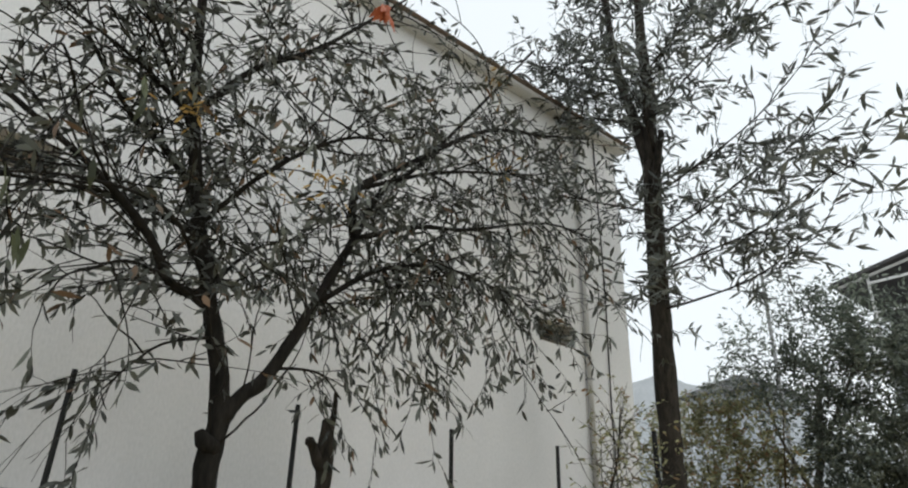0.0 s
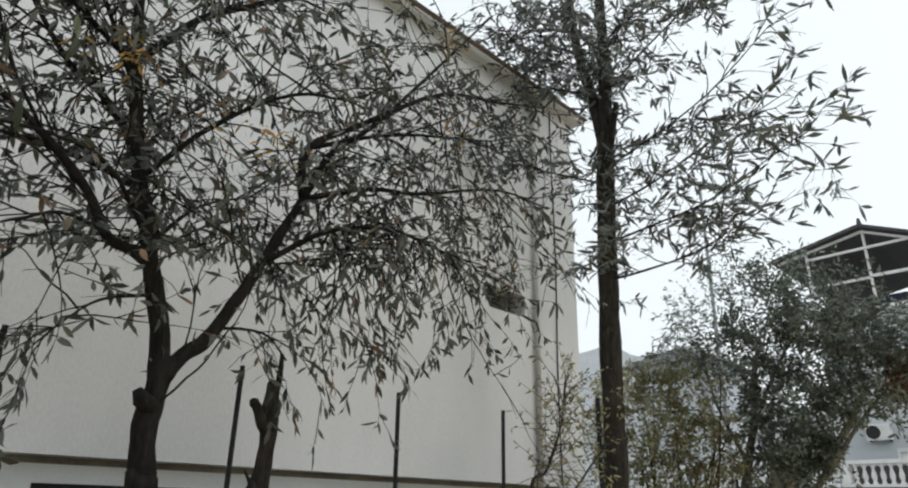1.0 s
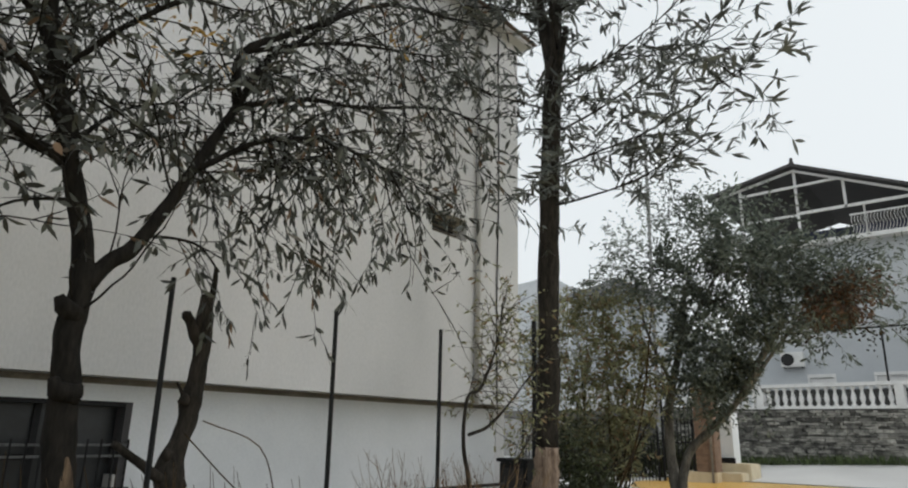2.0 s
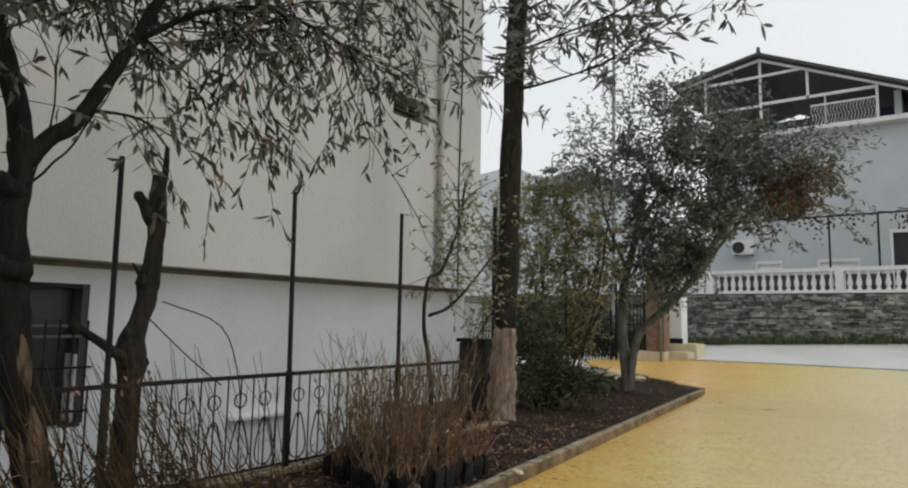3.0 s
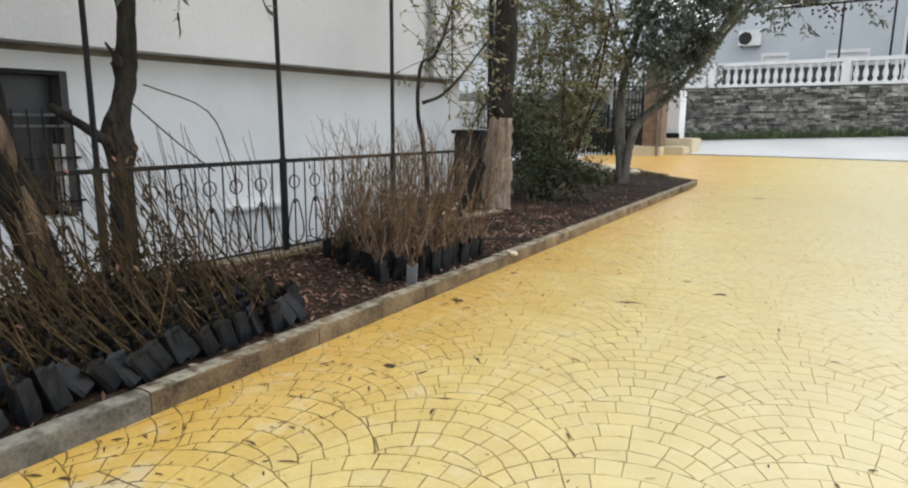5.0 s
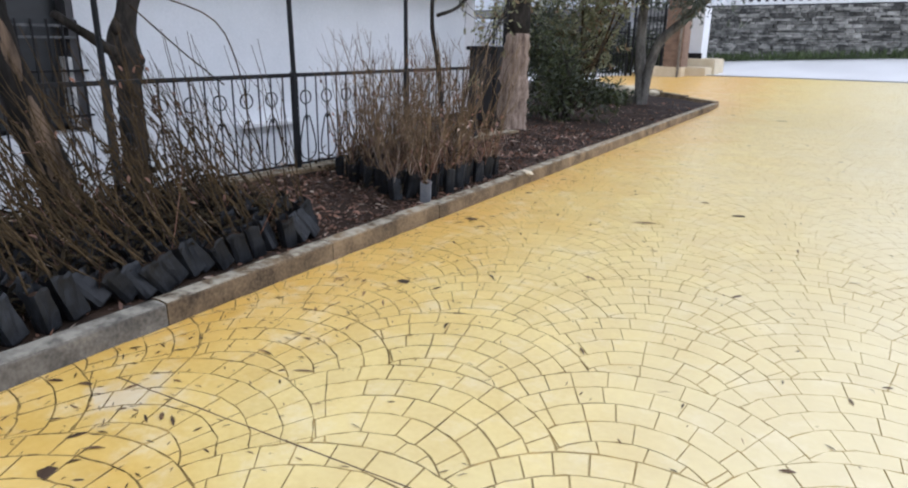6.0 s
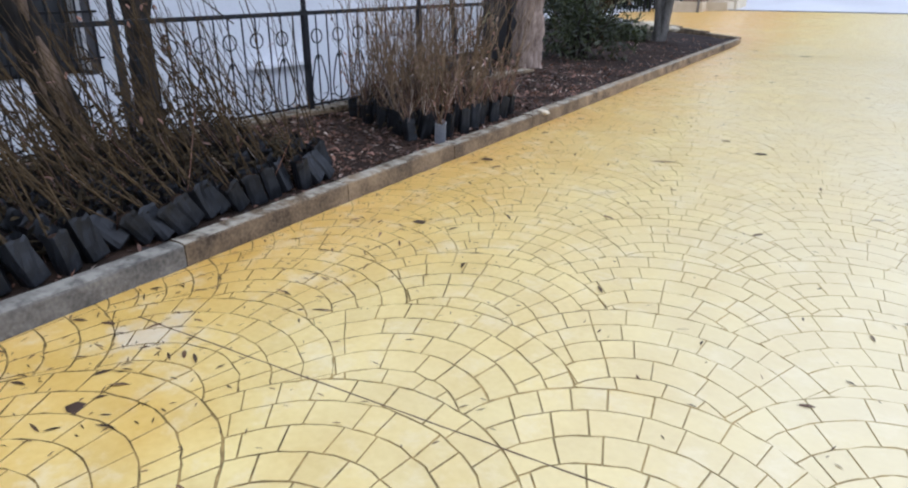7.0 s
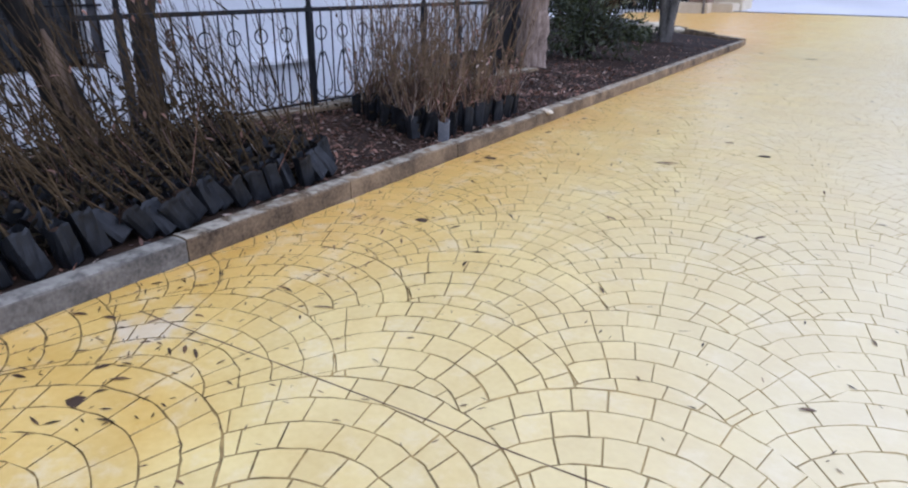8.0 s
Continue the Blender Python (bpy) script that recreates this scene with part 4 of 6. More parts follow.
limbs = [
    ([(X + 0.1, 2.83, 4.03), (X + 0.1, 2.82, 4.49), (X + 0.2, 3.27, 4.89), (X + 0.2, 4.25, 5.7), (X + 0.1, 5.28, 6.15), (X, 6.3, 6.6)], 0.04, 0.012),
    ([(X, 1.75, 3.26), (X + 0.1, 1.45, 3.27), (X + 0.2, 1.23, 3.52), (X + 0.3, 0.84, 3.78), (X + 0.3, 0.49, 3.98), (X + 0.2, 0.0, 4.3)], 0.045, 0.014),
    ([(X, 1.76, 3.4), (X - 0.1, 1.54, 4.03), (X - 0.2, 1.31, 4.39), (X - 0.2, 1.01, 4.57), (X - 0.1, 0.6, 5.0)], 0.045, 0.014),
    ([(X, 1.43, 4.7), (X + 0.1, 1.75, 5.2), (X + 0.2, 2.21, 5.6), (X + 0.2, 2.61, 6.1), (X + 0.1, 3.2, 6.9)], 0.035, 0.012),
    ([(X + 0.1, 2.81, 4.5), (X + 0.3, 3.61, 4.9), (X + 0.4, 4.8, 5.3)], 0.024, 0.009),
    ([(X + 0.1, 2.83, 4.03), (X + 0.2, 3.4, 4.3), (X + 0.2, 4.01, 4.47), (X + 0.1, 5.28, 5.0), (X, 6.3, 5.15)], 0.028, 0.009),
    ([(X + 0.1, 2.54, 3.39), (X + 0.3, 3.0, 3.75), (X + 0.4, 3.6, 3.9), (X + 0.4, 4.4, 3.85)], 0.026, 0.008),
    ([(X, 1.72, 3.2), (X + 0.3, 1.36, 3.23), (X + 0.5, 1.06, 3.2), (X + 0.6, 0.85, 3.05)], 0.022, 0.006),
    ([(X, 1.85, 3.0), (X + 0.15, 1.47, 2.85), (X + 0.3, 1.22, 2.6)], 0.014, 0.004),
    ([(X, 1.6, 3.8), (X + 0.4, 1.9, 4.2), (X + 0.7, 2.3, 4.5), (X + 0.8, 2.7, 4.6)], 0.024, 0.008),
    ([(X, 1.45, 4.4), (X + 0.3, 1.0, 4.9), (X + 0.5, 0.6, 5.3)], 0.022, 0.007),
    ([(X, 1.75, 3.35), (X - 0.4, 2.2, 3.9), (X - 0.5, 2.7, 4.2)], 0.02, 0.007),
    ([(X, 1.62, 3.7), (X + 0.2, 1.0, 3.72), (X + 0.3, 0.4, 3.6), (X + 0.3, -0.2, 3.5)], 0.018, 0.006),
    ([(X, 1.42, 4.6), (X + 0.2, 0.8, 4.8), (X + 0.3, 0.2, 4.9)], 0.018, 0.006),
    ([(X + 0.03, 1.32, 5.2), (X, 0.7, 5.6), (X, 0.1, 5.9)], 0.018, 0.006),
    ([(X + 0.05, 1.74, 3.3), (X + 0.5, 1.2, 3.6), (X + 0.8, 0.5, 3.45), (X + 0.9, 0.05, 3.15)], 0.018, 0.005),
]
lines = [limb(trunk, p, a, b, 4, 7) for p, a, b in limbs]
hang = limb(trunk, [(X + 0.06, 2.31, 2.85), (X + 0.1, 2.5, 2.87), (X + 0.1, 2.68, 2.85), (X + 0.1, 2.85, 2.7)], 0.014, 0.007, 4, 6)
for k, c in zip(range(len(lines)), (30, 27, 31, 34, 20, 28, 31, 11, 5, 21, 24, 12, 22, 20, 16, 8)):
    dress(wood, leaves, lines[k], c, rnd, SPEC_NEAR, 0.15, 0.6)
dress(wood, leaves, right, 44, rnd, SPEC_NEAR, 0.42, 0.6)
dress(wood, leaves, stem, 40, rnd, SPEC_NEAR, 0.68, 0.7)
SPEC_BARE = dict(SPEC_NEAR, density=0.3, fork=0.16, droop=0.15)
for ln in [right, stem] + lines[:7] + lines[9:]:
    dress(wood, leaves, ln, 4, rnd, SPEC_BARE, 0.3, 0.6, (1.1, 1.9), 0.3, 0.009)
SPEC_HANG = dict(SPEC_NEAR, droop=0.9, density=0.8, fork=0.25, bare=0.1)
for d in ((0, 1, -0.25), (0.2, 0.8, -0.6), (0, 0.9, -0.1), (-0.2, 0.7, -0.5), (0.3, 0.7, 0.1), (0.1, 1.0, 0.1), (0.1, 0.4, -0.9)):
    twig(wood, leaves, hang[rnd.randrange(3, len(hang) - 1)], Vector(d), rnd.uniform(0.5, 1.1), 0.004, rnd, SPEC_HANG)
for p in ((X + 0.25, 3.3, 3.85), (X + 0.4, 3.8, 3.9), (X + 0.4, 4.2, 3.88), (X + 0.2, 4.3, 4.55), (X + 0.2, 4.9, 4.8), (X + 0.1, 2.6, 3.45), (X + 0.3, 3.0, 3.75), (X + 0.4, 3.5, 3.9), (X + 0.2, 3.7, 4.4), (X + 0.5, 2.9, 3.6), (X + 0.1, 5.4, 5.0), (X + 0.3, 4.6, 5.2)):
    for _ in range(4):
        twig(wood, leaves, Vector(p), Vector((rnd.gauss(0, 0.3), rnd.uniform(-0.2, 0.9), rnd.uniform(-0.9, 0.0))), rnd.uniform(0.6, 1.3), 0.006, rnd, SPEC_HANG)
for _ in range(6):
    twig(wood, leaves, lines[8][-1], Vector((rnd.uniform(0, 0.8), rnd.uniform(-1, 0.2), rnd.uniform(-0.6, 0.1))), rnd.uniform(0.4, 0.9), 0.005, rnd, dict(SPEC_HANG, density=0.3))
for p in ((-4.75, 2.07, 4.12), (-4.8, 2.3, 4.25), (-4.9, 1.26, 4.39), (-4.9, 4.24, 6.25), (-4.9, 4.25, 5.25)):
    for _ in range(24):
        yellow.leaf(Vector(p) + Vector((rnd.gauss(0, 0.09), rnd.gauss(0, 0.12), rnd.gauss(0, 0.1))), Vector((rnd.gauss(0, 1), rnd.gauss(0, 1), -0.6)).normalized(), 0.09, 0.024, Vector((rnd.gauss(0, 1), rnd.gauss(0, 1), 1)))
parts_near = [trunk.make("trunk", M_BARK_DARK, near_tree, smooth=True), tagged(wood.make("brushwood", M_BARK_DARK, near_tree), kind="stuff"), leaves.make("crown", M_LEAF_NEAR, near_tree, "sparse narrow hanging leaves"), yellow.make("yellow_leaves", M_LEAF_YELLOW, near_tree, "yellowed leaf tufts")]


def bark_patch(line, radius, a_mid, a_half):
    """A bare strip lying on a trunk's surface; line: points of the trunk's middle, a: directions in plan."""
    s = Soup()
    n, k = len(line), 6
    for i, p in enumerate(line):
        w = a_half * math.sin(math.pi * (i + 0.6) / (n + 0.2)) * (1 + 0.3 * noise.noise(Vector((i * 1.3, a_mid, 0))))
        for j in range(k + 1):
            a = a_mid + w * (2 * j / k - 1)
            s.v.append(Vector(p) + Vector((math.cos(a), math.sin(a), 0)) * (radius + 0.004 - 0.012 * abs(2 * j / k - 1)))
    for i in range(n - 1):
        for j in range(k):
            q = i * (k + 1) + j
            s.f.append((q, q + 1, q + k + 2, q + k + 1))
    return s


for z0, z1, am, ah in ((0.15, 1.0, 0.05, 0.62), (1.08, 1.42, 0.15, 0.45), (0.5, 0.85, -0.75, 0.2)):
    pts = [(X, 2.25 - 0.222 * (z - 0.3) if z < 1.05 else 2.07 - 0.18 * (z - 1.05), z) for z in spread(z0, z1, 12)]
    parts_near.append(bark_patch(pts, 0.132 - 0.021 * (z0 + z1) / 2, am, ah).make("bare_wood", M_SCAR, near_tree, "pale scar of bare wood", smooth=True))
for ob in parts_near:
    ob.matrix_parent_inverse = near_tree.matrix_world.inverted()

# a few large leaves hanging close to the eye on thin shoots
big, shoot = Soup(), Soup()
front_branch = tagged(empty("overhanging_branch", (-3.6, 1.0, 3.9)), "thin shoots with large dark hanging leaves", "branch")
shoot.tube(spline([(X + 0.3, 0.9, 3.75), (-4.4, 0.6, 3.75), (-3.7, 0.35, 3.7), (-3.45, 0.25, 3.3)], 5), taper(16, 0.012, 0.004), 5)
for y, z, n in ((0.40, 2.75, 3), (0.45, 3.45, 3), (0.70, 3.58, 4), (0.25, 3.0, 4), (0.55, 3.2, 2)):
    shoot.tube([(-4.1, 0.5, 3.72), (-3.75, (y + 0.4) / 2, (z + 3.8) / 2), (-3.55, y, z)], [0.006, 0.004, 0.003], 4)
    for _ in range(n):
        big.leaf(Vector((-3.55, y + rnd.gauss(0, 0.03), z + rnd.gauss(0, 0.03))), Vector((rnd.gauss(0, 0.25), rnd.gauss(0, 0.25), -1)).normalized(), rnd.uniform(0.13, 0.2), 0.034, Vector((rnd.gauss(0, 1), rnd.gauss(0, 1), 0.2)))
red = Soup()
c0 = Vector((-4.6, 2.58, 5.98))
for k in range(9):
    red.leaf(c0 + Vector((rnd.gauss(0, 0.02), rnd.gauss(0, 0.02), 0)), Vector((rnd.gauss(0, 0.4), math.sin(k * 0.7) * 0.8, -0.5 - 0.5 * rnd.random())).normalized(), rnd.uniform(0.14, 0.24), 0.07, Vector((1, 0, rnd.gauss(0, 0.3))))
for s_, nm, m_ in ((shoot, "shoot", M_BARK_DARK), (big, "leaves", M_LEAF_DARK), (red, "dead_leaf", M_LEAF_RED)):
    ob = s_.make(nm, m_, front_branch)
    ob.matrix_parent_inverse = front_branch.matrix_world.inverted()

# pollarded tree behind the fence
stump = tagged(empty("pollarded_tree", (-6.15, 3.2, 0.1)), "cut back tree trunk with stubs and no crown", "tree")
s = Soup()
X2 = -6.13
bole = [(3.15, -0.05, 0.115), (3.155, 0.24, 0.1), (3.158, 0.55, 0.094), (3.172, 0.82, 0.086), (3.18, 1.0, 0.088), (3.178, 1.14, 0.112), (3.165, 1.24, 0.118), (3.185, 1.36, 0.092), (3.225, 1.5, 0.078), (3.262, 1.68, 0.077), (3.285, 1.83, 0.084), (3.308, 1.99, 0.068), (3.316, 2.2, 0.07), (3.305, 2.38, 0.08), (3.305, 2.52, 0.068), (3.308, 2.66, 0.062), (3.31, 2.7, 0.052)]
line = spline([(X2, a, b) for a, b, c in bole], 3)
girth = [v.x for v in spline([(c, 0, 0) for a, b, c in bole], 3)]
s.tube(line, girth, 14, wobble=0.3)
for y, z, r in ((3.09, 1.19, 0.05), (3.27, 1.17, 0.045), (3.10, 1.4, 0.045), (3.2, 1.83, 0.04)):
    s.tube([(X2 + 0.03, (y + 3.18) / 2, z - 0.05), (X2 + 0.05, y, z), (X2 + 0.055, y - 0.01, z + 0.03)], [r * 1.3, r, r * 0.45], 9, wobble=0.4)
limb(s, [(X2 + 0.01, 3.27, 2.30), (X2 + 0.03, 3.2, 2.38), (X2 + 0.05, 3.14, 2.48)], 0.06, 0.04, 4, 9, 0.4)
s.tube([(X2 + 0.05, 3.15, 2.46), (X2 + 0.055, 3.11, 2.5), (X2 + 0.06, 3.09, 2.51)], [0.038, 0.045, 0.03], 9, wobble=0.4)
limb(s, [(X2, 3.33, 2.55), (X2 + 0.01, 3.355, 2.74), (X2, 3.36, 2.96)], 0.034, 0.02, 4, 7)
limb(s, [(X2 + 0.04, 3.14, 1.18), (X2 + 0.06, 3.0, 1.25), (X2 + 0.07, 2.82, 1.37), (X2 + 0.07, 2.66, 1.47)], 0.048, 0.03, 4, 9, 0.35)
limb(s, [(X2, 3.24, 1.8), (X2 + 0.03, 3.18, 1.86), (X2 + 0.03, 3.12, 1.95)], 0.03, 0.008, 3, 6)
ob = s.make("trunk", M_BARK_GREY, stump, smooth=True)
ob.matrix_parent_inverse = stump.matrix_world.inverted()
s = Soup()
s.tube(spline([(X2 + 0.1, 3.2, 1.55), (X2 + 0.2, 3.55, 1.2), (X2 + 0.25, 3.85, 0.95)], 4), [0.006] * 9, 5)
s.tube(spline([(X2 + 0.1, 3.35, 1.65), (X2 + 0.2, 3.85, 1.45), (X2 + 0.25, 4.02, 1.0), (X2 + 0.25, 4.06, 0.6)], 4), [0.006] * 13, 5)
ob = s.make("loose_stem", M_TWIG, stump)
ob.matrix_parent_inverse = stump.matrix_world.inverted()

# tall tree with peeled lower trunk
SPEC_TALL = dict(len=0.22, wid=0.045, droop=0.12, fork=0.34, bare=0.3, density=0.55, tuft=1, tip=5, hang=0.0)
tall = tagged(empty("tree", (-6.15, 8.75, 0.12)), "tall straight tree with peeled lower trunk and narrow leaves", "tree")
trunk, wood, leaves = Soup(), Soup(), Soup()
TY = 8.75
stem = limb(trunk, [(-6.10, TY, 1.40), (-6.06, TY, 2.5), (-6.05, TY, 3.4), (-5.98, TY, 5.6), (-5.88, TY, 7.5)], 0.16, 0.15, 6, 12)
lead_l = limb(trunk, [(-5.90, TY, 7.3), (-6.1, TY, 8.4), (-6.32, TY, 9.4), (-6.45, TY, 10.8), (-6.5, TY, 12.5)], 0.115, 0.05, 5, 9)
lead_r = limb(trunk, [(-5.88, TY, 7.3), (-5.80, TY, 8.9), (-5.81, TY, 10.3), (-5.7, TY, 12.8)], 0.135, 0.06, 5, 9)
limb(trunk, [(-5.83, TY, 7.2), (-5.66, TY - 0.1, 7.6), (-5.58, TY - 0.1, 7.95)], 0.07, 0.045, 4, 8)
ob_base = Soup()
limb(ob_base, [(-6.18, TY, -0.05), (-6.165, TY, 0.12), (-6.15, TY, 0.3), (-6.12, TY, 0.9), (-6.10, TY, 1.43)], 0.23, 0.165, 6, 18, 0.5)
tall_lines = []
for pts in (
    [(-5.9, TY, 6.9), (-5.0, TY - 0.2, 7.0), (-4.0, TY - 0.3, 7.3), (-3.0, TY - 0.4, 7.9)],
    [(-5.9, TY, 6.2), (-5.0, TY - 0.3, 6.2), (-4.0, TY - 0.5, 6.4), (-2.8, TY - 0.6, 6.7)],
    [(-5.95, TY, 5.6), (-5.0, TY - 0.3, 5.55), (-4.0, TY - 0.5, 5.6), (-2.9, TY - 0.6, 6.0)],
    [(-5.95, TY, 5.0), (-5.2, TY - 0.3, 4.9), (-4.4, TY - 0.4, 4.95), (-3.4, TY - 0.6, 5.2)],
    [(-5.8, TY, 8.3), (-5.0, TY - 0.2, 8.6), (-4.0, TY - 0.4, 8.9), (-3.0, TY - 0.5, 9.4)],
    [(-5.8, TY, 9.3), (-5.0, TY, 9.8), (-4.2, TY, 10.4)],
    [(-6.1, TY, 8.4), (-6.9, TY - 0.2, 8.8), (-7.8, TY - 0.4, 9.2), (-8.7, TY - 0.6, 9.9)],
    [(-6.3, TY, 9.3), (-7.0, TY - 0.1, 9.9), (-8.0, TY - 0.3, 10.6)],
    [(-5.9, TY, 6.6), (-6.5, TY - 0.5, 6.8), (-7.2, TY - 0.9, 7.1)],
    [(-5.8, TY, 7.6), (-5.3, TY - 1.0, 7.9), (-4.6, TY - 1.6, 8.1)],
):
    tall_lines.append(limb(trunk, pts, 0.022, 0.006, 4, 6))
for k, c in enumerate((18, 18, 19, 16, 25, 26, 44, 40, 16, 20)):
    dress(wood, leaves, tall_lines[k], c, rnd, SPEC_TALL, 0.2, 0.8, (0.6, 1.3), 0.05, 0.009)
dress(wood, leaves, lead_l, 34, rnd, SPEC_TALL, 0.1, 1.0, (0.6, 1.4), 0.1, 0.01)
dress(wood, leaves, lead_r, 34, rnd, SPEC_TALL, 0.1, 1.0, (0.6, 1.4), 0.1, 0.01)
dress(wood, leaves, stem, 16, rnd, dict(SPEC_TALL, hang=-0.3), 0.58, 1.0, (0.5, 1.0), 0.0, 0.008)
for ob in (trunk.make("trunk", M_BARK_GREY, tall, smooth=True), ob_base.make("peeled_base", M_BARK_PEEL, tall, "pale peeled lower trunk", smooth=True), tagged(wood.make("brushwood", M_BARK_DARK, tall), kind="stuff"), leaves.make("crown", M_LEAF_TALL, tall, "airy clusters of narrow leaves")):
    ob.matrix_parent_inverse = tall.matrix_world.inverted()


def clump(leaves, c, r, n, rnd, length, width, hang=-0.1, more=1.9):
    for _ in range(int(n * more)):
        d = Vector((rnd.gauss(0, 1), rnd.gauss(0, 1), rnd.gauss(0, 1))).normalized()
        p = Vector(c) + Vector((d.x * r[0], d.y * r[1], d.z * r[2])) * rnd.uniform(0.1, 1.25) ** 0.7
        p += Vector([0.5 * r[i] * noise.noise(p * 1.9 + Vector((i * 9, 0, 0))) for i in range(3)])
        ld = (d * 0.6 + Vector((rnd.gauss(0, 0.7), rnd.gauss(0, 0.7), rnd.gauss(hang, 0.6)))).normalized()
        leaves.leaf(p, ld, length * rnd.uniform(0.6, 1.2), width * rnd.uniform(0.7, 1.2), Vector((rnd.gauss(0, 1), rnd.gauss(0, 1), rnd.gauss(0, 1))))


# olive tree at the end of the bed
olive = tagged(empty("olive_tree", (-6.3, 13.9, 0.1)), "spreading olive tree with grey twin trunk and dark foliage", "tree")
trunk, leaves, dry = Soup(), Soup(), Soup()
OY = 13.9
limb(trunk, [(-6.32, OY, 0.0), (-6.34, OY, 0.5), (-6.42, OY, 1.2), (-6.4, OY, 2.2), (-6.1, OY, 3.4), (-5.9, OY, 4.6)], 0.14, 0.05, 5, 10)
limb(trunk, [(-6.28, OY, 0.1), (-6.2, OY - 0.05, 0.7), (-6.0, OY - 0.1, 1.33), (-5.5, OY - 0.1, 1.8), (-4.96, OY - 0.1, 2.35), (-4.5, OY - 0.1, 3.1), (-4.0, OY, 3.9)], 0.10, 0.05, 5, 9)
for pts in ([(-4.9, OY, 2.4), (-4.3, OY, 3.2), (-3.6, OY, 3.9), (-2.9, OY, 4.2)], [(-6.1, OY, 3.4), (-5.5, OY, 4.4), (-4.9, OY, 5.4)], [(-6.3, OY, 2.6), (-6.8, OY, 3.8), (-7.0, OY, 5.0)], [(-4.4, OY, 3.3), (-4.4, OY, 4.4), (-4.2, OY, 5.4)]):
    ln = limb(trunk, pts, 0.05, 0.015, 4, 6)
    dress(trunk, leaves, ln, 26, rnd, dict(len=0.13, wid=0.036, droop=0.35, fork=0.35, bare=0.1, density=0.9, tuft=1, tip=5, hang=-0.3), 0.3, 1.0, (0.7, 1.5), 0.15, 0.007)
for c, r, n in (((-6.2, OY, 5.3), (0.8, 0.8, 0.7), 520), ((-5.3, OY, 5.7), (0.8, 0.8, 0.75), 620), ((-4.5, OY, 5.2), (0.9, 0.9, 0.7), 800), ((-3.8, OY, 4.7), (0.8, 0.8, 0.6), 760), ((-3.1, OY, 4.25), (0.6, 0.7, 0.5), 520),
                ((-5.4, OY, 4.5), (0.9, 0.9, 0.8), 800), ((-5.5, OY - 0.2, 3.3), (0.7, 0.8, 0.8), 900), ((-5.2, OY - 0.3, 2.6), (0.5, 0.6, 0.5), 380), ((-4.5, OY, 4.0), (0.6, 0.7, 0.5), 420), ((-6.8, OY, 4.9), (0.6, 0.7, 0.9), 260), ((-5.8, OY, 6.4), (0.9, 0.7, 0.5), 200), ((-3.4, OY, 3.9), (0.6, 0.6, 0.4), 260), ((-7.2, OY, 5.9), (0.5, 0.5, 0.6), 70), ((-5.8, OY - 0.2, 3.9), (0.8, 0.7, 0.7), 420), ((-5.0, OY - 0.2, 3.2), (0.6, 0.6, 0.6), 260), ((-2.6, OY, 4.5), (0.5, 0.5, 0.4), 120), ((-4.9, OY, 6.2), (0.9, 0.7, 0.5), 200), ((-5.7, OY - 0.3, 2.7), (0.7, 0.6, 0.7), 700), ((-5.3, OY - 0.3, 2.2), (0.4, 0.4, 0.4), 240), ((-4.9, OY - 0.3, 3.0), (0.45, 0.4, 0.45), 300), ((-4.3, OY - 0.3, 3.6), (0.5, 0.4, 0.4), 300)):
    clump(leaves, c, r, n, rnd, 0.13, 0.042, more=2.1)
for c, r, n in (((-3.05, OY - 0.35, 4.0), (0.5, 0.35, 0.42), 420), ((-2.7, OY - 0.3, 4.2), (0.4, 0.3, 0.3), 150), ((-3.35, OY - 0.3, 3.75), (0.35, 0.3, 0.25), 130)):
    clump(dry, c, r, n, rnd, 0.11, 0.035, -0.6)
for c, r, n in (((-6.6, OY, 6.3), (0.7, 0.5, 0.8), 150), ((-6.3, OY, 7.0), (0.5, 0.4, 0.5), 60), ((-2.3, OY, 4.85), (0.55, 0.4, 0.22), 130), ((-3.2, OY, 5.15), (0.8, 0.5, 0.3), 190)):
    clump(leaves, c, r, n, rnd, 0.12, 0.03, more=1.3)
for ob in (trunk.make("trunk", M_BARK_PALE, olive, smooth=True), leaves.make("crown", M_LEAF_OLIVE, olive), dry.make("dry_foliage", M_LEAF_DRY, olive, "rust-brown dried foliage")):
    ob.matrix_parent_inverse = olive.matrix_world.inverted()

# brownish shrub tree between the tall tree and the olive
shrub = tagged(empty("shrub", (-8.0, 13.6, 0.1)), "tall loose shrub with brownish green foliage", "shrub")
wood, leaves = Soup(), Soup()
for k in range(11):
    b = Vector((-8.0 + rnd.uniform(-0.5, 0.7), 13.4 + rnd.uniform(-0.5, 0.5), 0.1))
    tip = b + Vector((rnd.uniform(-1.7, 1.6), rnd.uniform(-0.6, 0.6), rnd.uniform(2.6, 4.4)))
    ln = limb(wood, [b, b.lerp(tip, 0.4) + Vector((rnd.gauss(0, 0.15), 0, 0.1)), tip], 0.035, 0.008, 5, 6)
    dress(wood, leaves, ln, 9, rnd, dict(len=0.14, wid=0.045, droop=0.2, fork=0.3, bare=0.1, density=0.9, tuft=2, tip=5, hang=-0.1), 0.25, 1.0, (0.4, 0.9), 0.1, 0.008)
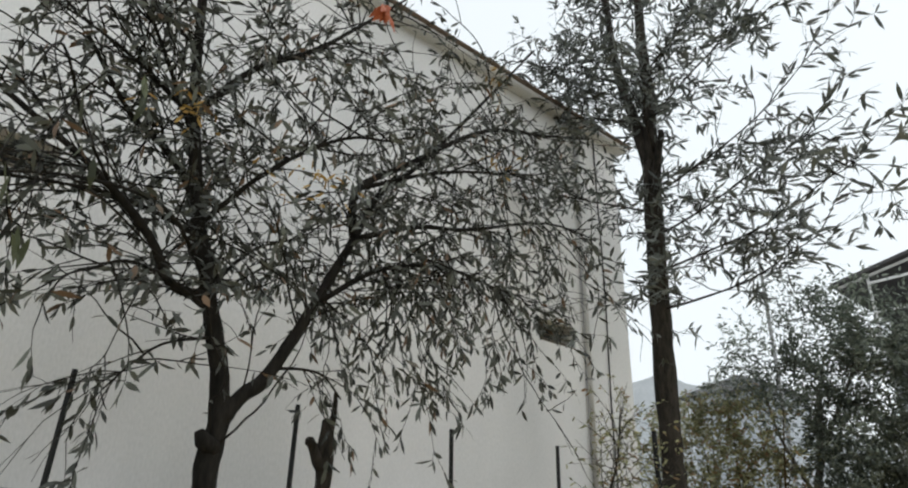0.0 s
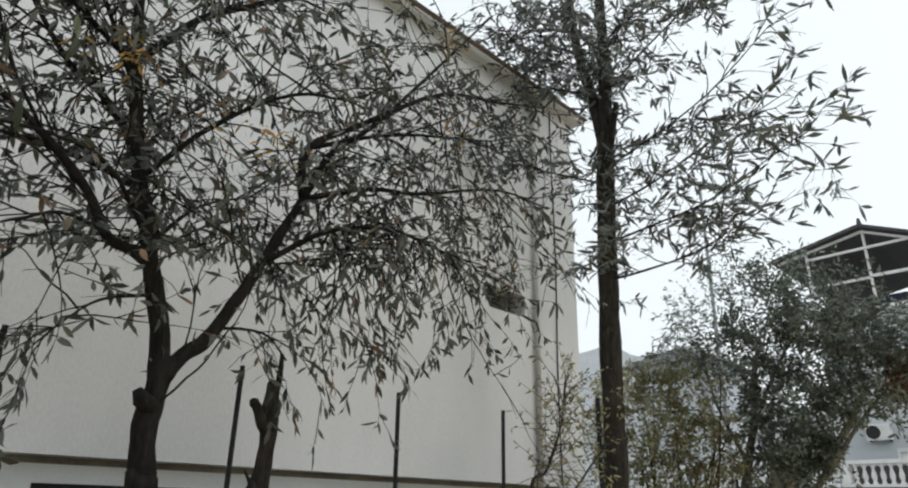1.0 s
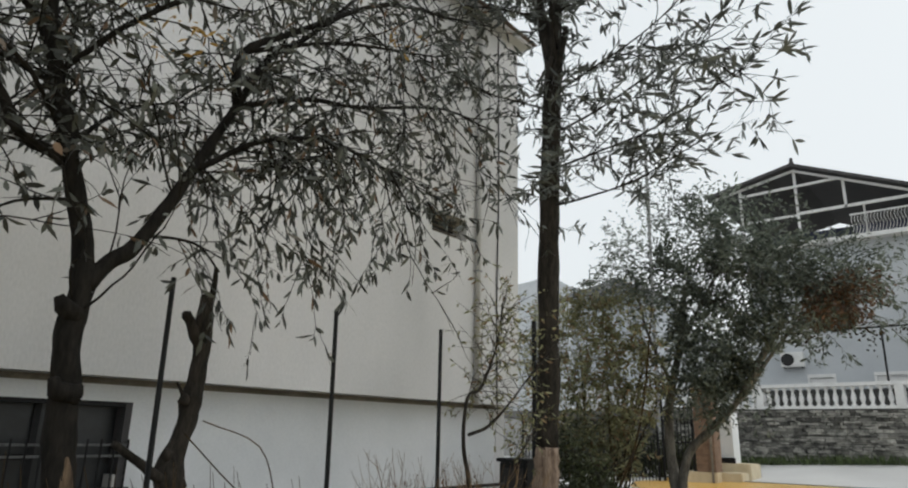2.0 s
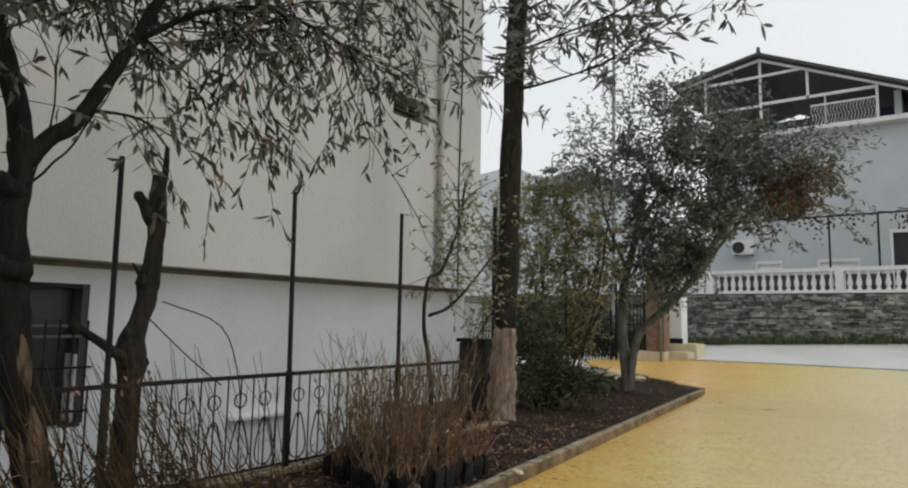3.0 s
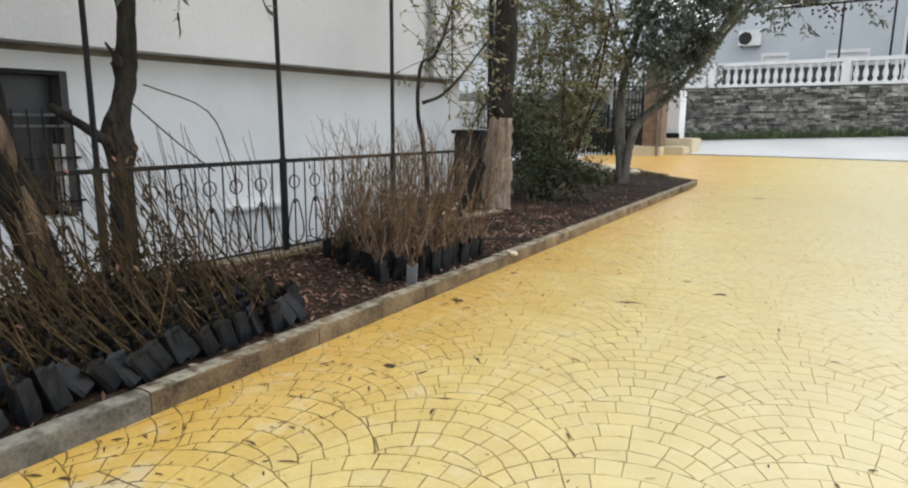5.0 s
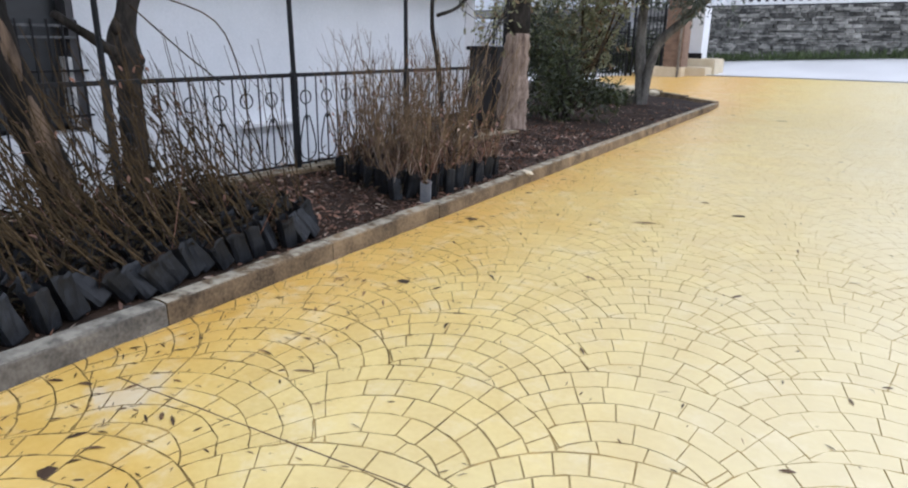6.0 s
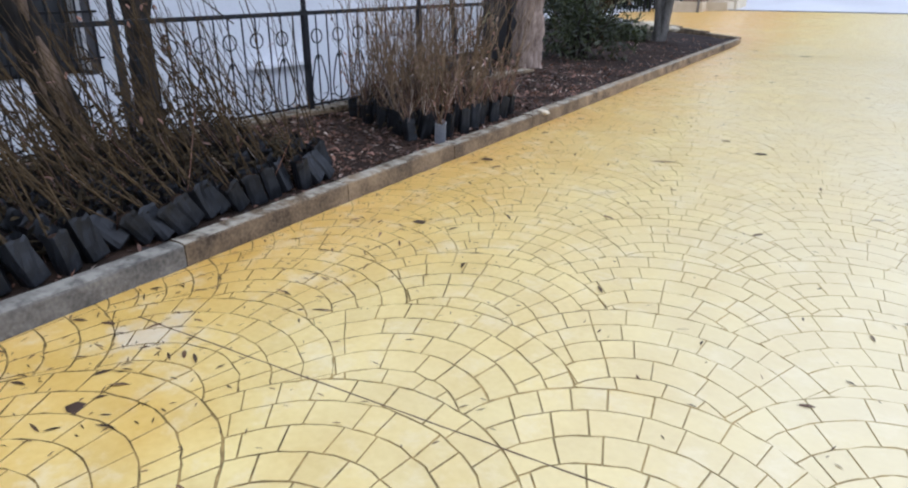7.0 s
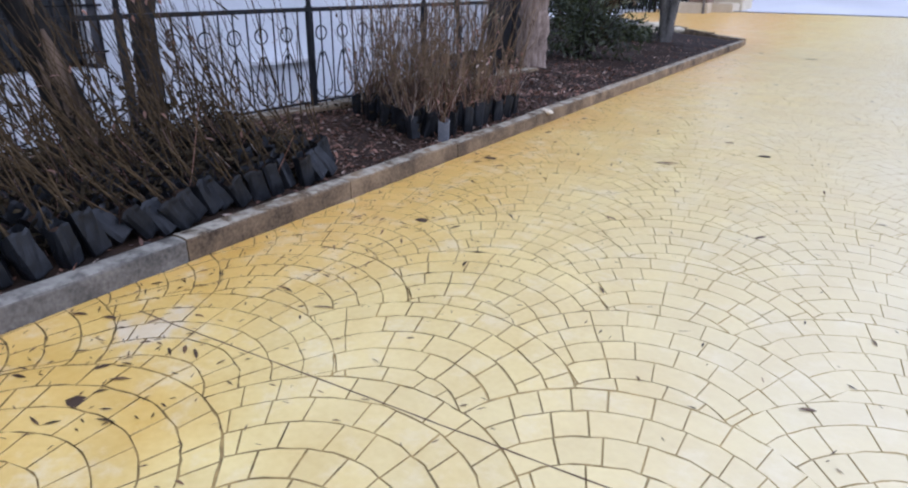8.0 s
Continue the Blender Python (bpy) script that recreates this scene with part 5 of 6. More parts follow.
for c, r, n in (((-8.2, 13.4, 3.2), (1.0, 0.7, 1.0), 500), ((-7.3, 13.4, 2.9), (0.7, 0.6, 0.9), 500), ((-8.7, 13.4, 2.3), (0.8, 0.6, 0.9), 350), ((-7.6, 13.4, 1.7), (0.7, 0.6, 0.7), 300), ((-8.0, 13.4, 4.3), (1.1, 0.6, 0.5), 200), ((-9.2, 13.4, 3.4), (0.8, 0.6, 0.9), 220), ((-6.8, 13.4, 3.5), (0.7, 0.6, 0.8), 260), ((-9.4, 13.4, 1.8), (0.7, 0.5, 0.8), 220), ((-7.0, 13.4, 2.2), (0.6, 0.5, 0.7), 220), ((-8.8, 13.4, 4.2), (0.8, 0.5, 0.55), 330), ((-7.4, 13.4, 4.2), (0.8, 0.5, 0.6), 330), ((-8.2, 13.4, 3.6), (1.2, 0.6, 0.6), 400)):
    clump(leaves, c, r, n, rnd, 0.115, 0.04, more=2.7)
for ob in (tagged(wood.make("brushwood", M_TWIG, shrub), kind="stuff"), leaves.make("foliage", M_LEAF_BROWNGREEN, shrub)):
    ob.matrix_parent_inverse = shrub.matrix_world.inverted()

ever = tagged(empty("evergreen_bush", (-6.2, 10.3, 0.1)), "low dark evergreen bush at the foot of the tall tree", "bush")
wood, leaves = Soup(), Soup()
for k in range(9):
    wood.tube(spline([(-6.2 + rnd.uniform(-0.2, 0.2), 10.3, 0.05), (-6.2 + rnd.uniform(-0.5, 0.6), 10.3 + rnd.uniform(-0.4, 0.4), 0.7), (-6.2 + rnd.uniform(-0.9, 0.9), 10.3 + rnd.uniform(-0.5, 0.5), 1.4)], 4), taper(9, 0.016, 0.006), 5)
for c, r, n in (((-6.2, 10.2, 0.55), (0.5, 0.5, 0.45), 700), ((-6.5, 10.5, 1.0), (0.5, 0.5, 0.5), 600), ((-6.7, 10.5, 1.6), (0.4, 0.4, 0.5), 260), ((-5.7, 10.4, 0.5), (0.4, 0.4, 0.35), 280)):
    clump(leaves, c, r, n, rnd, 0.12, 0.03, -0.3)
for ob in (tagged(wood.make("brushwood", M_BARK_GREY, ever), kind="stuff"), leaves.make("foliage", M_LEAF_DARK, ever)):
    ob.matrix_parent_inverse = ever.matrix_world.inverted()

# added bush, stands in for a dark soil heap with stones
low_bush = tagged(empty("low_bush", (-7.2, 13.6, 0.1)), "low dark bush added in place of a soil heap behind the olive trunk", "bush")
wood, leaves = Soup(), Soup()
for k in range(8):
    wood.tube(spline([(-7.2 + rnd.uniform(-0.4, 0.4), 13.6, 0.02), (-7.2 + rnd.uniform(-0.7, 0.6), 13.6 + rnd.uniform(-0.2, 0.2), 0.3), (-7.2 + rnd.uniform(-1.0, 0.7), 13.6 + rnd.uniform(-0.2, 0.2), 0.6)], 4), taper(9, 0.014, 0.005), 5)
for c, r, n in (((-7.5, 13.6, 0.3), (0.55, 0.3, 0.25), 600), ((-6.9, 13.65, 0.22), (0.35, 0.25, 0.17), 380), ((-8.1, 13.6, 0.4), (0.5, 0.3, 0.35), 500)):
    clump(leaves, c, r, n, rnd, 0.1, 0.03, -0.2)
for ob in (tagged(wood.make("brushwood", M_BARK_GREY, low_bush), kind="stuff"), leaves.make("foliage", M_LEAF_DARK, low_bush)):
    ob.matrix_parent_inverse = low_bush.matrix_world.inverted()

hedge = tagged(empty("hedge", (-11, 22.4, 0.2)), "loose dark hedge growing behind the iron gate", "hedge")
wood, leaves = Soup(), Soup()
for k in range(26):
    x = -14.6 + k * 0.21 + rnd.uniform(-0.08, 0.08)
    wood.tube(spline([(x, 22.4, rise(x, 22.4) - 0.05), (x + rnd.gauss(0, 0.15), 22.4 + rnd.gauss(0, 0.1), 0.8), (x + rnd.gauss(0, 0.25), 22.4 + rnd.gauss(0, 0.2), rnd.uniform(1.4, 1.9))], 4), taper(9, 0.025, 0.008), 5)
for k in range(13):
    x = -14.4 + k * 0.42
    clump(leaves, (x, 22.4, 0.75), (0.4, 0.35, 0.5), 330, rnd, 0.15, 0.05, -0.2)
    clump(leaves, (x, 22.4, 1.35), (0.4, 0.3, 0.35), 120, rnd, 0.13, 0.04, -0.2)
for ob in (tagged(wood.make("brushwood", M_BARK_GREY, hedge), kind="stuff"), leaves.make("foliage", M_LEAF_DARK, hedge)):
    ob.matrix_parent_inverse = hedge.matrix_world.inverted()

# crooked small tree by the end of the fence
crook = tagged(empty("small_tree", (-5.7, 6.5, 0.1)), "small crooked tree with thin pale leaves by the fence", "tree")
wood, leaves = Soup(), Soup()
main = limb(wood, [(-5.7, 6.55, 0.05), (-5.7, 6.52, 0.6), (-5.7, 6.47, 1.05), (-5.7, 6.36, 1.45), (-5.7, 6.38, 1.85), (-5.7, 6.45, 2.03), (-5.7, 6.64, 2.09), (-5.7, 6.80, 2.3), (-5.7, 7.0, 2.7), (-5.7, 7.1, 3.2)], 0.03, 0.010, 5, 8)
side = limb(wood, [(-5.7, 6.45, 1.58), (-5.65, 6.75, 1.68), (-5.6, 7.1, 1.95), (-5.6, 7.6, 2.35), (-5.6, 8.0, 2.6)], 0.022, 0.008, 4, 7)
side2 = limb(wood, [(-5.65, 6.75, 0.3), (-5.6, 6.95, 0.9), (-5.55, 7.4, 1.5), (-5.5, 7.8, 1.9)], 0.022, 0.008, 4, 7)
SPEC_SMALL = dict(len=0.085, wid=0.026, droop=0.3, fork=0.3, bare=0.2, density=0.6, tuft=1, tip=3, hang=-0.3)
dress(wood, leaves, main, 62, rnd, SPEC_SMALL, 0.55, 0.7, (0.35, 0.8), 0.2, 0.005)
dress(wood, leaves, side, 36, rnd, SPEC_SMALL, 0.3, 0.7, (0.3, 0.7), 0.2, 0.005)
dress(wood, leaves, side2, 22, rnd, SPEC_SMALL, 0.4, 0.7, (0.3, 0.6), 0.2, 0.005)
for ob in (wood.make("branch_work", M_BARK_GREY, crook, smooth=True), leaves.make("leaves", M_LEAF_BROWNGREEN, crook)):
    ob.matrix_parent_inverse = crook.matrix_world.inverted()

# dark cabinet and post at the end of the fence
cab = tagged(empty("utility_cabinet", (-6.85, 9.2, 0.05)), "dark weathered metal cabinet at the end of the fence", "cabinet")
child("body", boxm((-7.12, 9.0, 0.05), (-6.62, 9.45, 1.18), 0.015), M_IRON, cab)
child("lid", boxm((-7.16, 8.96, 1.18), (-6.58, 9.49, 1.24), 0.015), M_IRON, cab)
child("door_panel", boxm((-7.06, 8.985, 0.15), (-6.68, 8.998, 1.1)), M_DARK, cab)
s = Soup()
s.tube([(-6.86, 9.6, 0.0), (-6.86, 9.6, 3.4)], [0.04, 0.04], 8)
tagged(s.make("iron_post", M_IRON), "tall dark iron post beside the cabinet", "post")

# pale stones on the bed edge
for x, y, sx, sz in ((-7.6, 16.2, 0.35, 0.12), (-7.1, 15.6, 0.22, 0.08), (-4.25, 6.05, 0.07, 0.025), (-6.9, 16.0, 0.18, 0.07)):
    bm = bmesh.new()
    bmesh.ops.create_icosphere(bm, subdivisions=3, radius=1)
    for v in bm.verts:
        v.co *= 1 + 0.25 * noise.noise(v.co * 1.7 + Vector((x, y, 0)))
        v.co = Vector((x + v.co.x * sx, y + v.co.y * sx * 0.6, bed_height(x, y) + sz * 0.5 + v.co.z * sz))
    tagged(part("stone", bm, M_CREAM), "pale rough stone lying on the dark soil", "stone", "loose stones")

# ---- saplings in black grow bags ----
def sapling(seed, height, grey=False, twig_mat=None, stems=(2, 3)):
    r = random.Random(seed)
    top = new("sapling")
    bag = Soup()
    W, H, N = r.uniform(0.040, 0.050), r.uniform(0.17, 0.23), 16
    rings = [(0.90, 0.0), (0.98, 0.008), (1.0, 0.08), (0.97, 0.15), (1.04, H * 0.92), (1.0, H), (0.9, H - 0.015), (0.86, H - 0.03)]
    for k, (sc, z) in enumerate(rings):
        for i in range(N):
            a = 2 * math.pi * i / N
            q = W * sc * min(1 / max(abs(math.cos(a)), abs(math.sin(a))), 1.3) * (1 + 0.22 * noise.noise(Vector((math.cos(a) * 2, math.sin(a) * 2, z * 14 + seed))))
            bag.v.append(Vector((math.cos(a) * q, math.sin(a) * q, z + (0.01 * math.sin(3 * a + seed) if k in (4, 5) else 0))))
    for k in range(len(rings) - 1):
        for i in range(N):
            a, b = k * N + i, k * N + (i + 1) % N
            bag.f.append((a, b, b + N, a + N))
    bag.f.append(tuple(reversed(range(N))))
    bag.make("grow_bag", M_BAG_GREY if grey else M_BAG, top)
    soil = Soup()
    soil.v = [Vector((math.cos(2 * math.pi * i / N) * W * 0.9, math.sin(2 * math.pi * i / N) * W * 0.9, H - 0.028)) for i in range(N)] + [Vector((0, 0, H - 0.01))]
    soil.f = [(i, (i + 1) % N, N) for i in range(N)]
    soil.make("potting_soil", M_SOIL, top)
    dead = Soup()
    for k in range(r.randint(*stems)):
        st, shoots = Soup(), shoots if k else Soup()
        p = Vector((r.gauss(0, 0.02), r.gauss(0, 0.02), H - 0.03))
        splay, bend, side = (0.3, 0.075, 1) if twig_mat else (0.1, 0.035, 0)
        d = Vector((r.gauss(0, splay), r.gauss(0, splay), 1)).normalized()
        L = height * r.uniform(0.4 if twig_mat else 0.6, 1.15)
        n = 9
        pts = [p.copy()]
        for i in range(n):
            d = (d + Vector((r.gauss(0, bend), r.gauss(0, bend), 0.03))).normalized()
            p = p + d * (L / n)
            pts.append(p.copy())
        st.tube(pts, taper(n + 1, 0.0048, 0.0016), 5, cap=False)
        for i in range(2, n):
            for _ in range(r.randint(0, 1) if side or i % 3 == 0 else 0):
                q = pts[i]
                sd = (d + Vector((r.gauss(0, 0.45), r.gauss(0, 0.45), 0.3))).normalized()
                ln = L * r.uniform(0.12, 0.4)
                shoots.tube([q, q + sd * ln * 0.5, q + (sd + Vector((0, 0, 0.25))).normalized() * ln], [0.0024, 0.0019, 0.0011], 4, cap=False)
            if r.random() < (0.3 if twig_mat else 0.04):
                dead.leaf(pts[i], Vector((r.gauss(0, 1), r.gauss(0, 1), -0.5)).normalized(), 0.05, 0.02, Vector((0, 0, 1)))
        st.make("stem", twig_mat or M_TWIG, top)
    if twig_mat:
        for _ in range(13):
            a, h = r.uniform(0, 6.28), r.uniform(0.08, 0.3)
            q = Vector((r.gauss(0, 0.02), r.gauss(0, 0.02), H - 0.03))
            e = q + Vector((math.cos(a) * h * 0.45, math.sin(a) * h * 0.45, h))
            dead.tube([q, q.lerp(e, 0.6) + Vector((0, 0, 0.03)), e], [0.0024, 0.002, 0.001], 3, cap=False)
    tagged(shoots.make("brushwood", twig_mat or M_TWIG, top), kind="stuff")
    if dead.v:
        tagged(dead.make("dead_foliage", M_LITTER, top), kind="stuff")
    return top


kinds_lean = [sapling(100 + k, 1.05, stems=(1, 3)) for k in range(5)]
kinds_up = [sapling(200 + k, 1.0, k == 4, M_TWIG_TAN, (3, 5)) for k in range(5)]
rnd = random.Random(77)
LAB_A = "bare leaning sapling in a black plastic grow bag"
LAB_B = "bare upright sapling in a black plastic grow bag"
used = set()


def place(kinds, k, x, y, tx, ty, rz, label, group):
    m = pose(x, y, bed_height(x, y) - 0.005 + 0.05 * abs(math.sin(radians(tx))), 0, 0, 0) @ Matrix.Rotation(radians(ty), 4, "Y") @ Matrix.Rotation(radians(tx), 4, "X") @ Matrix.Rotation(radians(rz), 4, "Z")
    src = kinds[k]
    if src.name in used:
        ob = copy_thing(src, m)
    else:
        used.add(src.name)
        ob = src
        ob.matrix_basis = m
    tagged(ob, label, "sapling", group)


# leaning group: front row along the kerb, rows behind it
y = 0.55
while y < 3.4:
    place(kinds_lean, rnd.randrange(5), kerb_x(y) - 0.24 + rnd.uniform(-0.03, 0.02), y, rnd.uniform(10, 36), rnd.uniform(-20, 6), rnd.uniform(-25, 25), LAB_A, "leaning saplings")
    y += rnd.uniform(0.09, 0.15)
for row in range(1, 8):
    y = 0.7 + rnd.uniform(0, 0.15)
    while y < 3.55 - 0.03 * row:
        x = kerb_x(y) - 0.24 - 0.155 * row + rnd.uniform(-0.04, 0.04)
        if (Vector((x, y)) - Vector((X, 2.24))).length > 0.22:
            place(kinds_lean, rnd.randrange(5), x, y, rnd.uniform(12, 36), rnd.uniform(-14, 8), rnd.uniform(0, 360), LAB_A, "leaning saplings")
        y += rnd.uniform(0.17, 0.26)
for row in range(0, 8):
    y = 4.35 + 0.05 * row + rnd.uniform(0, 0.1)
    if row > 5:
        y = 4.75
    while y < 5.85:
        x = kerb_x(y) - 0.27 - 0.165 * row + rnd.uniform(-0.035, 0.035)
        if x > FX + 0.25 and not (row == 0 and y < 4.5):
            k = 4 if (row == 0 and 4.55 < y < 4.75) else rnd.randrange(4)
            place(kinds_up, k, x, y, rnd.uniform(-9, 7), rnd.uniform(-7, 9), rnd.uniform(0, 360), LAB_B, "upright saplings")
        y += rnd.uniform(0.14, 0.2)
for src in kinds_lean + kinds_up:
    if src.name not in used:
        place([src], 0, kerb_x(3.4) - 1.3, 3.4, 5, 0, 0, LAB_B, "upright saplings")

# ---- leaf litter ----
lit = Soup()
rnd = random.Random(9)
for _ in range(12500):
    y = rnd.uniform(0.3, 14.5) if rnd.random() < 0.35 else rnd.uniform(2.9, 9.5)
    x = kerb_x(y) - 0.1 - rnd.random() * (1.95 if y < 8 else 3.2)
    lit.leaf(Vector((x, y, bed_height(x, y) + 0.006)), Vector((rnd.gauss(0, 1), rnd.gauss(0, 1), rnd.gauss(0.1, 0.3))).normalized(), rnd.uniform(0.018, 0.075), rnd.uniform(0.009, 0.03), Vector((rnd.gauss(0, 0.5), rnd.gauss(0, 0.5), 1)))
for _ in range(350):
    y = rnd.uniform(0.3, 3.3)
    x = kerb_x(y) - 0.3 - rnd.random() * 1.4
    p = Vector((x, y, bed_height(x, y)))
    d = Vector((rnd.gauss(-0.2, 0.4), rnd.gauss(-0.5, 0.4), rnd.uniform(0.2, 0.9))).normalized()
    L = rnd.uniform(0.2, 0.6)
    lit.tube([p, p + d * L * 0.5, p + (d + Vector((0, 0, 0.1))) * L], [0.003, 0.0025, 0.0012], 4, cap=False)
tagged(lit.make("leaf_litter", M_LITTER), "brown dead leaves and twigs scattered on the soil", "leaf litter", kind="stuff")
mass = Soup()
for _ in range(9000):
    y = rnd.uniform(0.2, 3.2)
    x = kerb_x(y) - 0.26 - rnd.random() * 1.5
    h = min(0.34 + 0.25 * max(kerb_x(y) - 0.5 - x, 0), 0.55) * rnd.random() ** 1.3 * (0.7 + 0.6 * noise.noise(Vector((x * 3, y * 3, 0))))
    mass.leaf(Vector((x, y, bed_height(x, y) + 0.05 + h)), Vector((rnd.gauss(0, 1), rnd.gauss(-0.4, 1), rnd.gauss(0, 0.7))).normalized(), rnd.uniform(0.03, 0.075), rnd.uniform(0.01, 0.022), Vector((rnd.gauss(0, 1), rnd.gauss(0, 1), 1)))
for _ in range(500):
    y = rnd.uniform(4.3, 5.9)
    x = kerb_x(y) - 0.3 - rnd.random() * 1.3
    mass.leaf(Vector((x, y, bed_height(x, y) + 0.04 + 0.22 * rnd.random() ** 2)), Vector((rnd.gauss(0, 1), rnd.gauss(0, 1), rnd.gauss(0.3, 0.7))).normalized(), rnd.uniform(0.03, 0.07), rnd.uniform(0.01, 0.02), Vector((rnd.gauss(0, 1), rnd.gauss(0, 1), 1)))
tagged(mass.make("dead_undergrowth", M_DEBRIS), "dark brown withered undergrowth between the grow bags", "undergrowth", kind="stuff")
fall = Soup()
for k in range(2000):
    y = 0.9 + 12 * rnd.random() ** 1.15
    x = kerb_x(y) + 0.03 + (abs(rnd.gauss(0, 0.6)) if rnd.random() < 0.7 else rnd.uniform(0, 4.2))
    a = rnd.uniform(0, 6.28)
    L = rnd.uniform(0.014, 0.045) if rnd.random() < 0.88 else rnd.uniform(0.05, 0.085)
    fall.leaf(Vector((x, y, 0.004)), Vector((math.cos(a), math.sin(a), 0.08)), L, max(L * rnd.uniform(0.1, 0.26), 0.005), Vector((rnd.gauss(0, 0.2), rnd.gauss(0, 0.2), 1)))
for x, y, L, w in ((-3.08, 1.13, 0.085, 0.065), (-3.56, 1.48, 0.07, 0.022), (-2.98, 2.088, 0.1, 0.014), (-3.37, 3.17, 0.11, 0.06), (-3.9, 4.55, 0.15, 0.06), (-1.2, 2.63, 0.07, 0.018), (-2.3, 6.03, 0.16, 0.05), (-2.85, 5.3, 0.22, 0.03), (-2.65, 6.33, 0.12, 0.04), (-4.6, 14.2, 0.16, 0.1), (-3.7, 13.7, 0.34, 0.07)):
    fall.leaf(Vector((x, y, 0.005)), Vector((0.8, 0.5, 0.05)).normalized(), L, w, Vector((0.1, 0, 1)))
tagged(fall.make("fallen_leaves", M_FALLEN), "small brown fallen leaves scattered over yellow paving", "fallen leaves", kind="stuff")

# ---- yellow fan-pattern yard ----
def yard_edge(x):
    return 21.6 - 0.16 * (x + 7.4)


yard = Soup()
YARD_X1, YARD_Y0 = 5.0, -3.6
for j in range(64):
    for f in spread(0, 1, 24):
        y = YARD_Y0 + (21.6 - YARD_Y0) * j / 63
        left = kerb_x(y) - 0.03 if y < TIP_Y else max(kerb_x(TIP_Y) - 0.03 - (y - TIP_Y) / 0.8155, -9.2)
        x = left + f * (YARD_X1 - left)
        y += max(y - 16, 0) / 5.6 * (yard_edge(x) - 21.6)
        yard.v.append(Vector((x, y, rise(x, y) - 0.0055)))
for j in range(63):
    for i in range(24):
        a = j * 25 + i
        yard.f.append((a, a + 1, a + 26, a + 25))
yard_ob = tagged(yard.make("pavement", M_JOINT, smooth=True), "yellow stamped concrete yard with a fan cobble pattern", "pavement", kind="structure")

# plain yellow concrete round the patterned field, out of the camera's way
for lo, hi in (((YARD_X1 - 0.3, -14, -0.055), (14, 21.0, -0.003)), ((-3.2, -14, -0.055), (YARD_X1 - 0.3, YARD_Y0 + 0.25, -0.003))):
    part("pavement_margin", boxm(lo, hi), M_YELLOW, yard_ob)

V, Wd = Vector((-0.182, 0.595)), Vector((0.795, 0.190))
C0 = Vector((-2.84, 0.815))
VL = V.length
VN = V / VL
FAN_R, RING, NEST = 0.62, 0.082, 0.6  # the rings nest: a smaller ring lies further back


def centre(m, k):
    return C0 + Wd * m + V * (k + (0.5 if m % 2 else 0.0))


def clip(poly, n, dist):
    """Keeps the side of a polygon where p . n >= dist."""
    out = []
    for i, p in enumerate(poly):
        q = poly[(i + 1) % len(poly)]
        a, b = p.dot(n) - dist, q.dot(n) - dist
        if a >= 0:
            out.append(p)
        if a * b < 0:
            out.append(p.lerp(q, a / (a - b)))
    return out


def area(poly):
    return abs(sum(p.x * q.y - q.x * p.y for p, q in zip(poly, poly[1:] + poly[:1]))) / 2


rnd = random.Random(31)
centres = {}
for m in range(-14, 16):
    for k in range(-16, 52):
        c = centre(m, k)
        if -9.8 < c.x < YARD_X1 + 0.5 and YARD_Y0 - 0.4 < c.y < 23:
            centres[m, k] = c
cells = []
for (m, k), c in centres.items():
    near = [centres[m + i, k + j] for i in range(-2, 3) for j in range(-3, 3) if (i or j) and (m + i, k + j) in centres]
    front = [o for o in near if (o - c).dot(VN) < -0.01 and (o - c).length < 2 * FAN_R]
    for ring in range(6):
        r1 = FAN_R - RING * ring
        r0 = r1 - RING if ring < 5 else 0.0
        c1, c0 = c + VN * (NEST * (r1 - FAN_R)), c + VN * (NEST * (r0 - FAN_R))
        if ring == 5:
            c0 = c1
        n = max(3, round(2 * math.pi * (r0 + r1) / 2 / rnd.uniform(0.125, 0.155)))
        off = rnd.random()
        cuts = [2 * math.pi * (i + off + rnd.uniform(-0.2, 0.2)) / n for i in range(n)]
        cuts.append(cuts[0] + 2 * math.pi)
        for i in range(n):
            a0, a1 = cuts[i], cuts[i + 1]
            am = (a0 + a1) / 2
            mid = (c0 + c1) / 2 + Vector((math.cos(am), math.sin(am))) * ((r0 + r1) / 2)
            if (mid.x < kerb_x(mid.y) - 0.1 and mid.y < TIP_Y + (kerb_x(TIP_Y) - mid.x) * 0.8155 + 0.1) or mid.x > YARD_X1 or mid.y > yard_edge(mid.x) or mid.y < YARD_Y0:
                continue
            steps = (0, 0.33, 0.67, 1)
            poly = [c1 + Vector((math.cos(a0 + (a1 - a0) * s), math.sin(a0 + (a1 - a0) * s))) * r1 for s in steps]
            poly += [c0 + Vector((math.cos(a0 + (a1 - a0) * s), math.sin(a0 + (a1 - a0) * s))) * r0 for s in (steps[::-1] if r0 > 0.01 else (0.5,))]
            for o in front:
                d = mid - o
                if d.length < FAN_R + 0.14 and len(poly) > 2:
                    nn = d.normalized()
                    poly = clip(poly, nn, o.dot(nn) + FAN_R)
            if len(poly) > 2 and mid.y < TIP_Y - 0.05:
                knx = Vector((1, 0.104)).normalized()
                poly = clip(poly, knx, Vector((kerb_x(mid.y) + 0.004, mid.y)).dot(knx))
            if len(poly) > 2 and area(poly) > 0.0002:
                cells.append(poly)


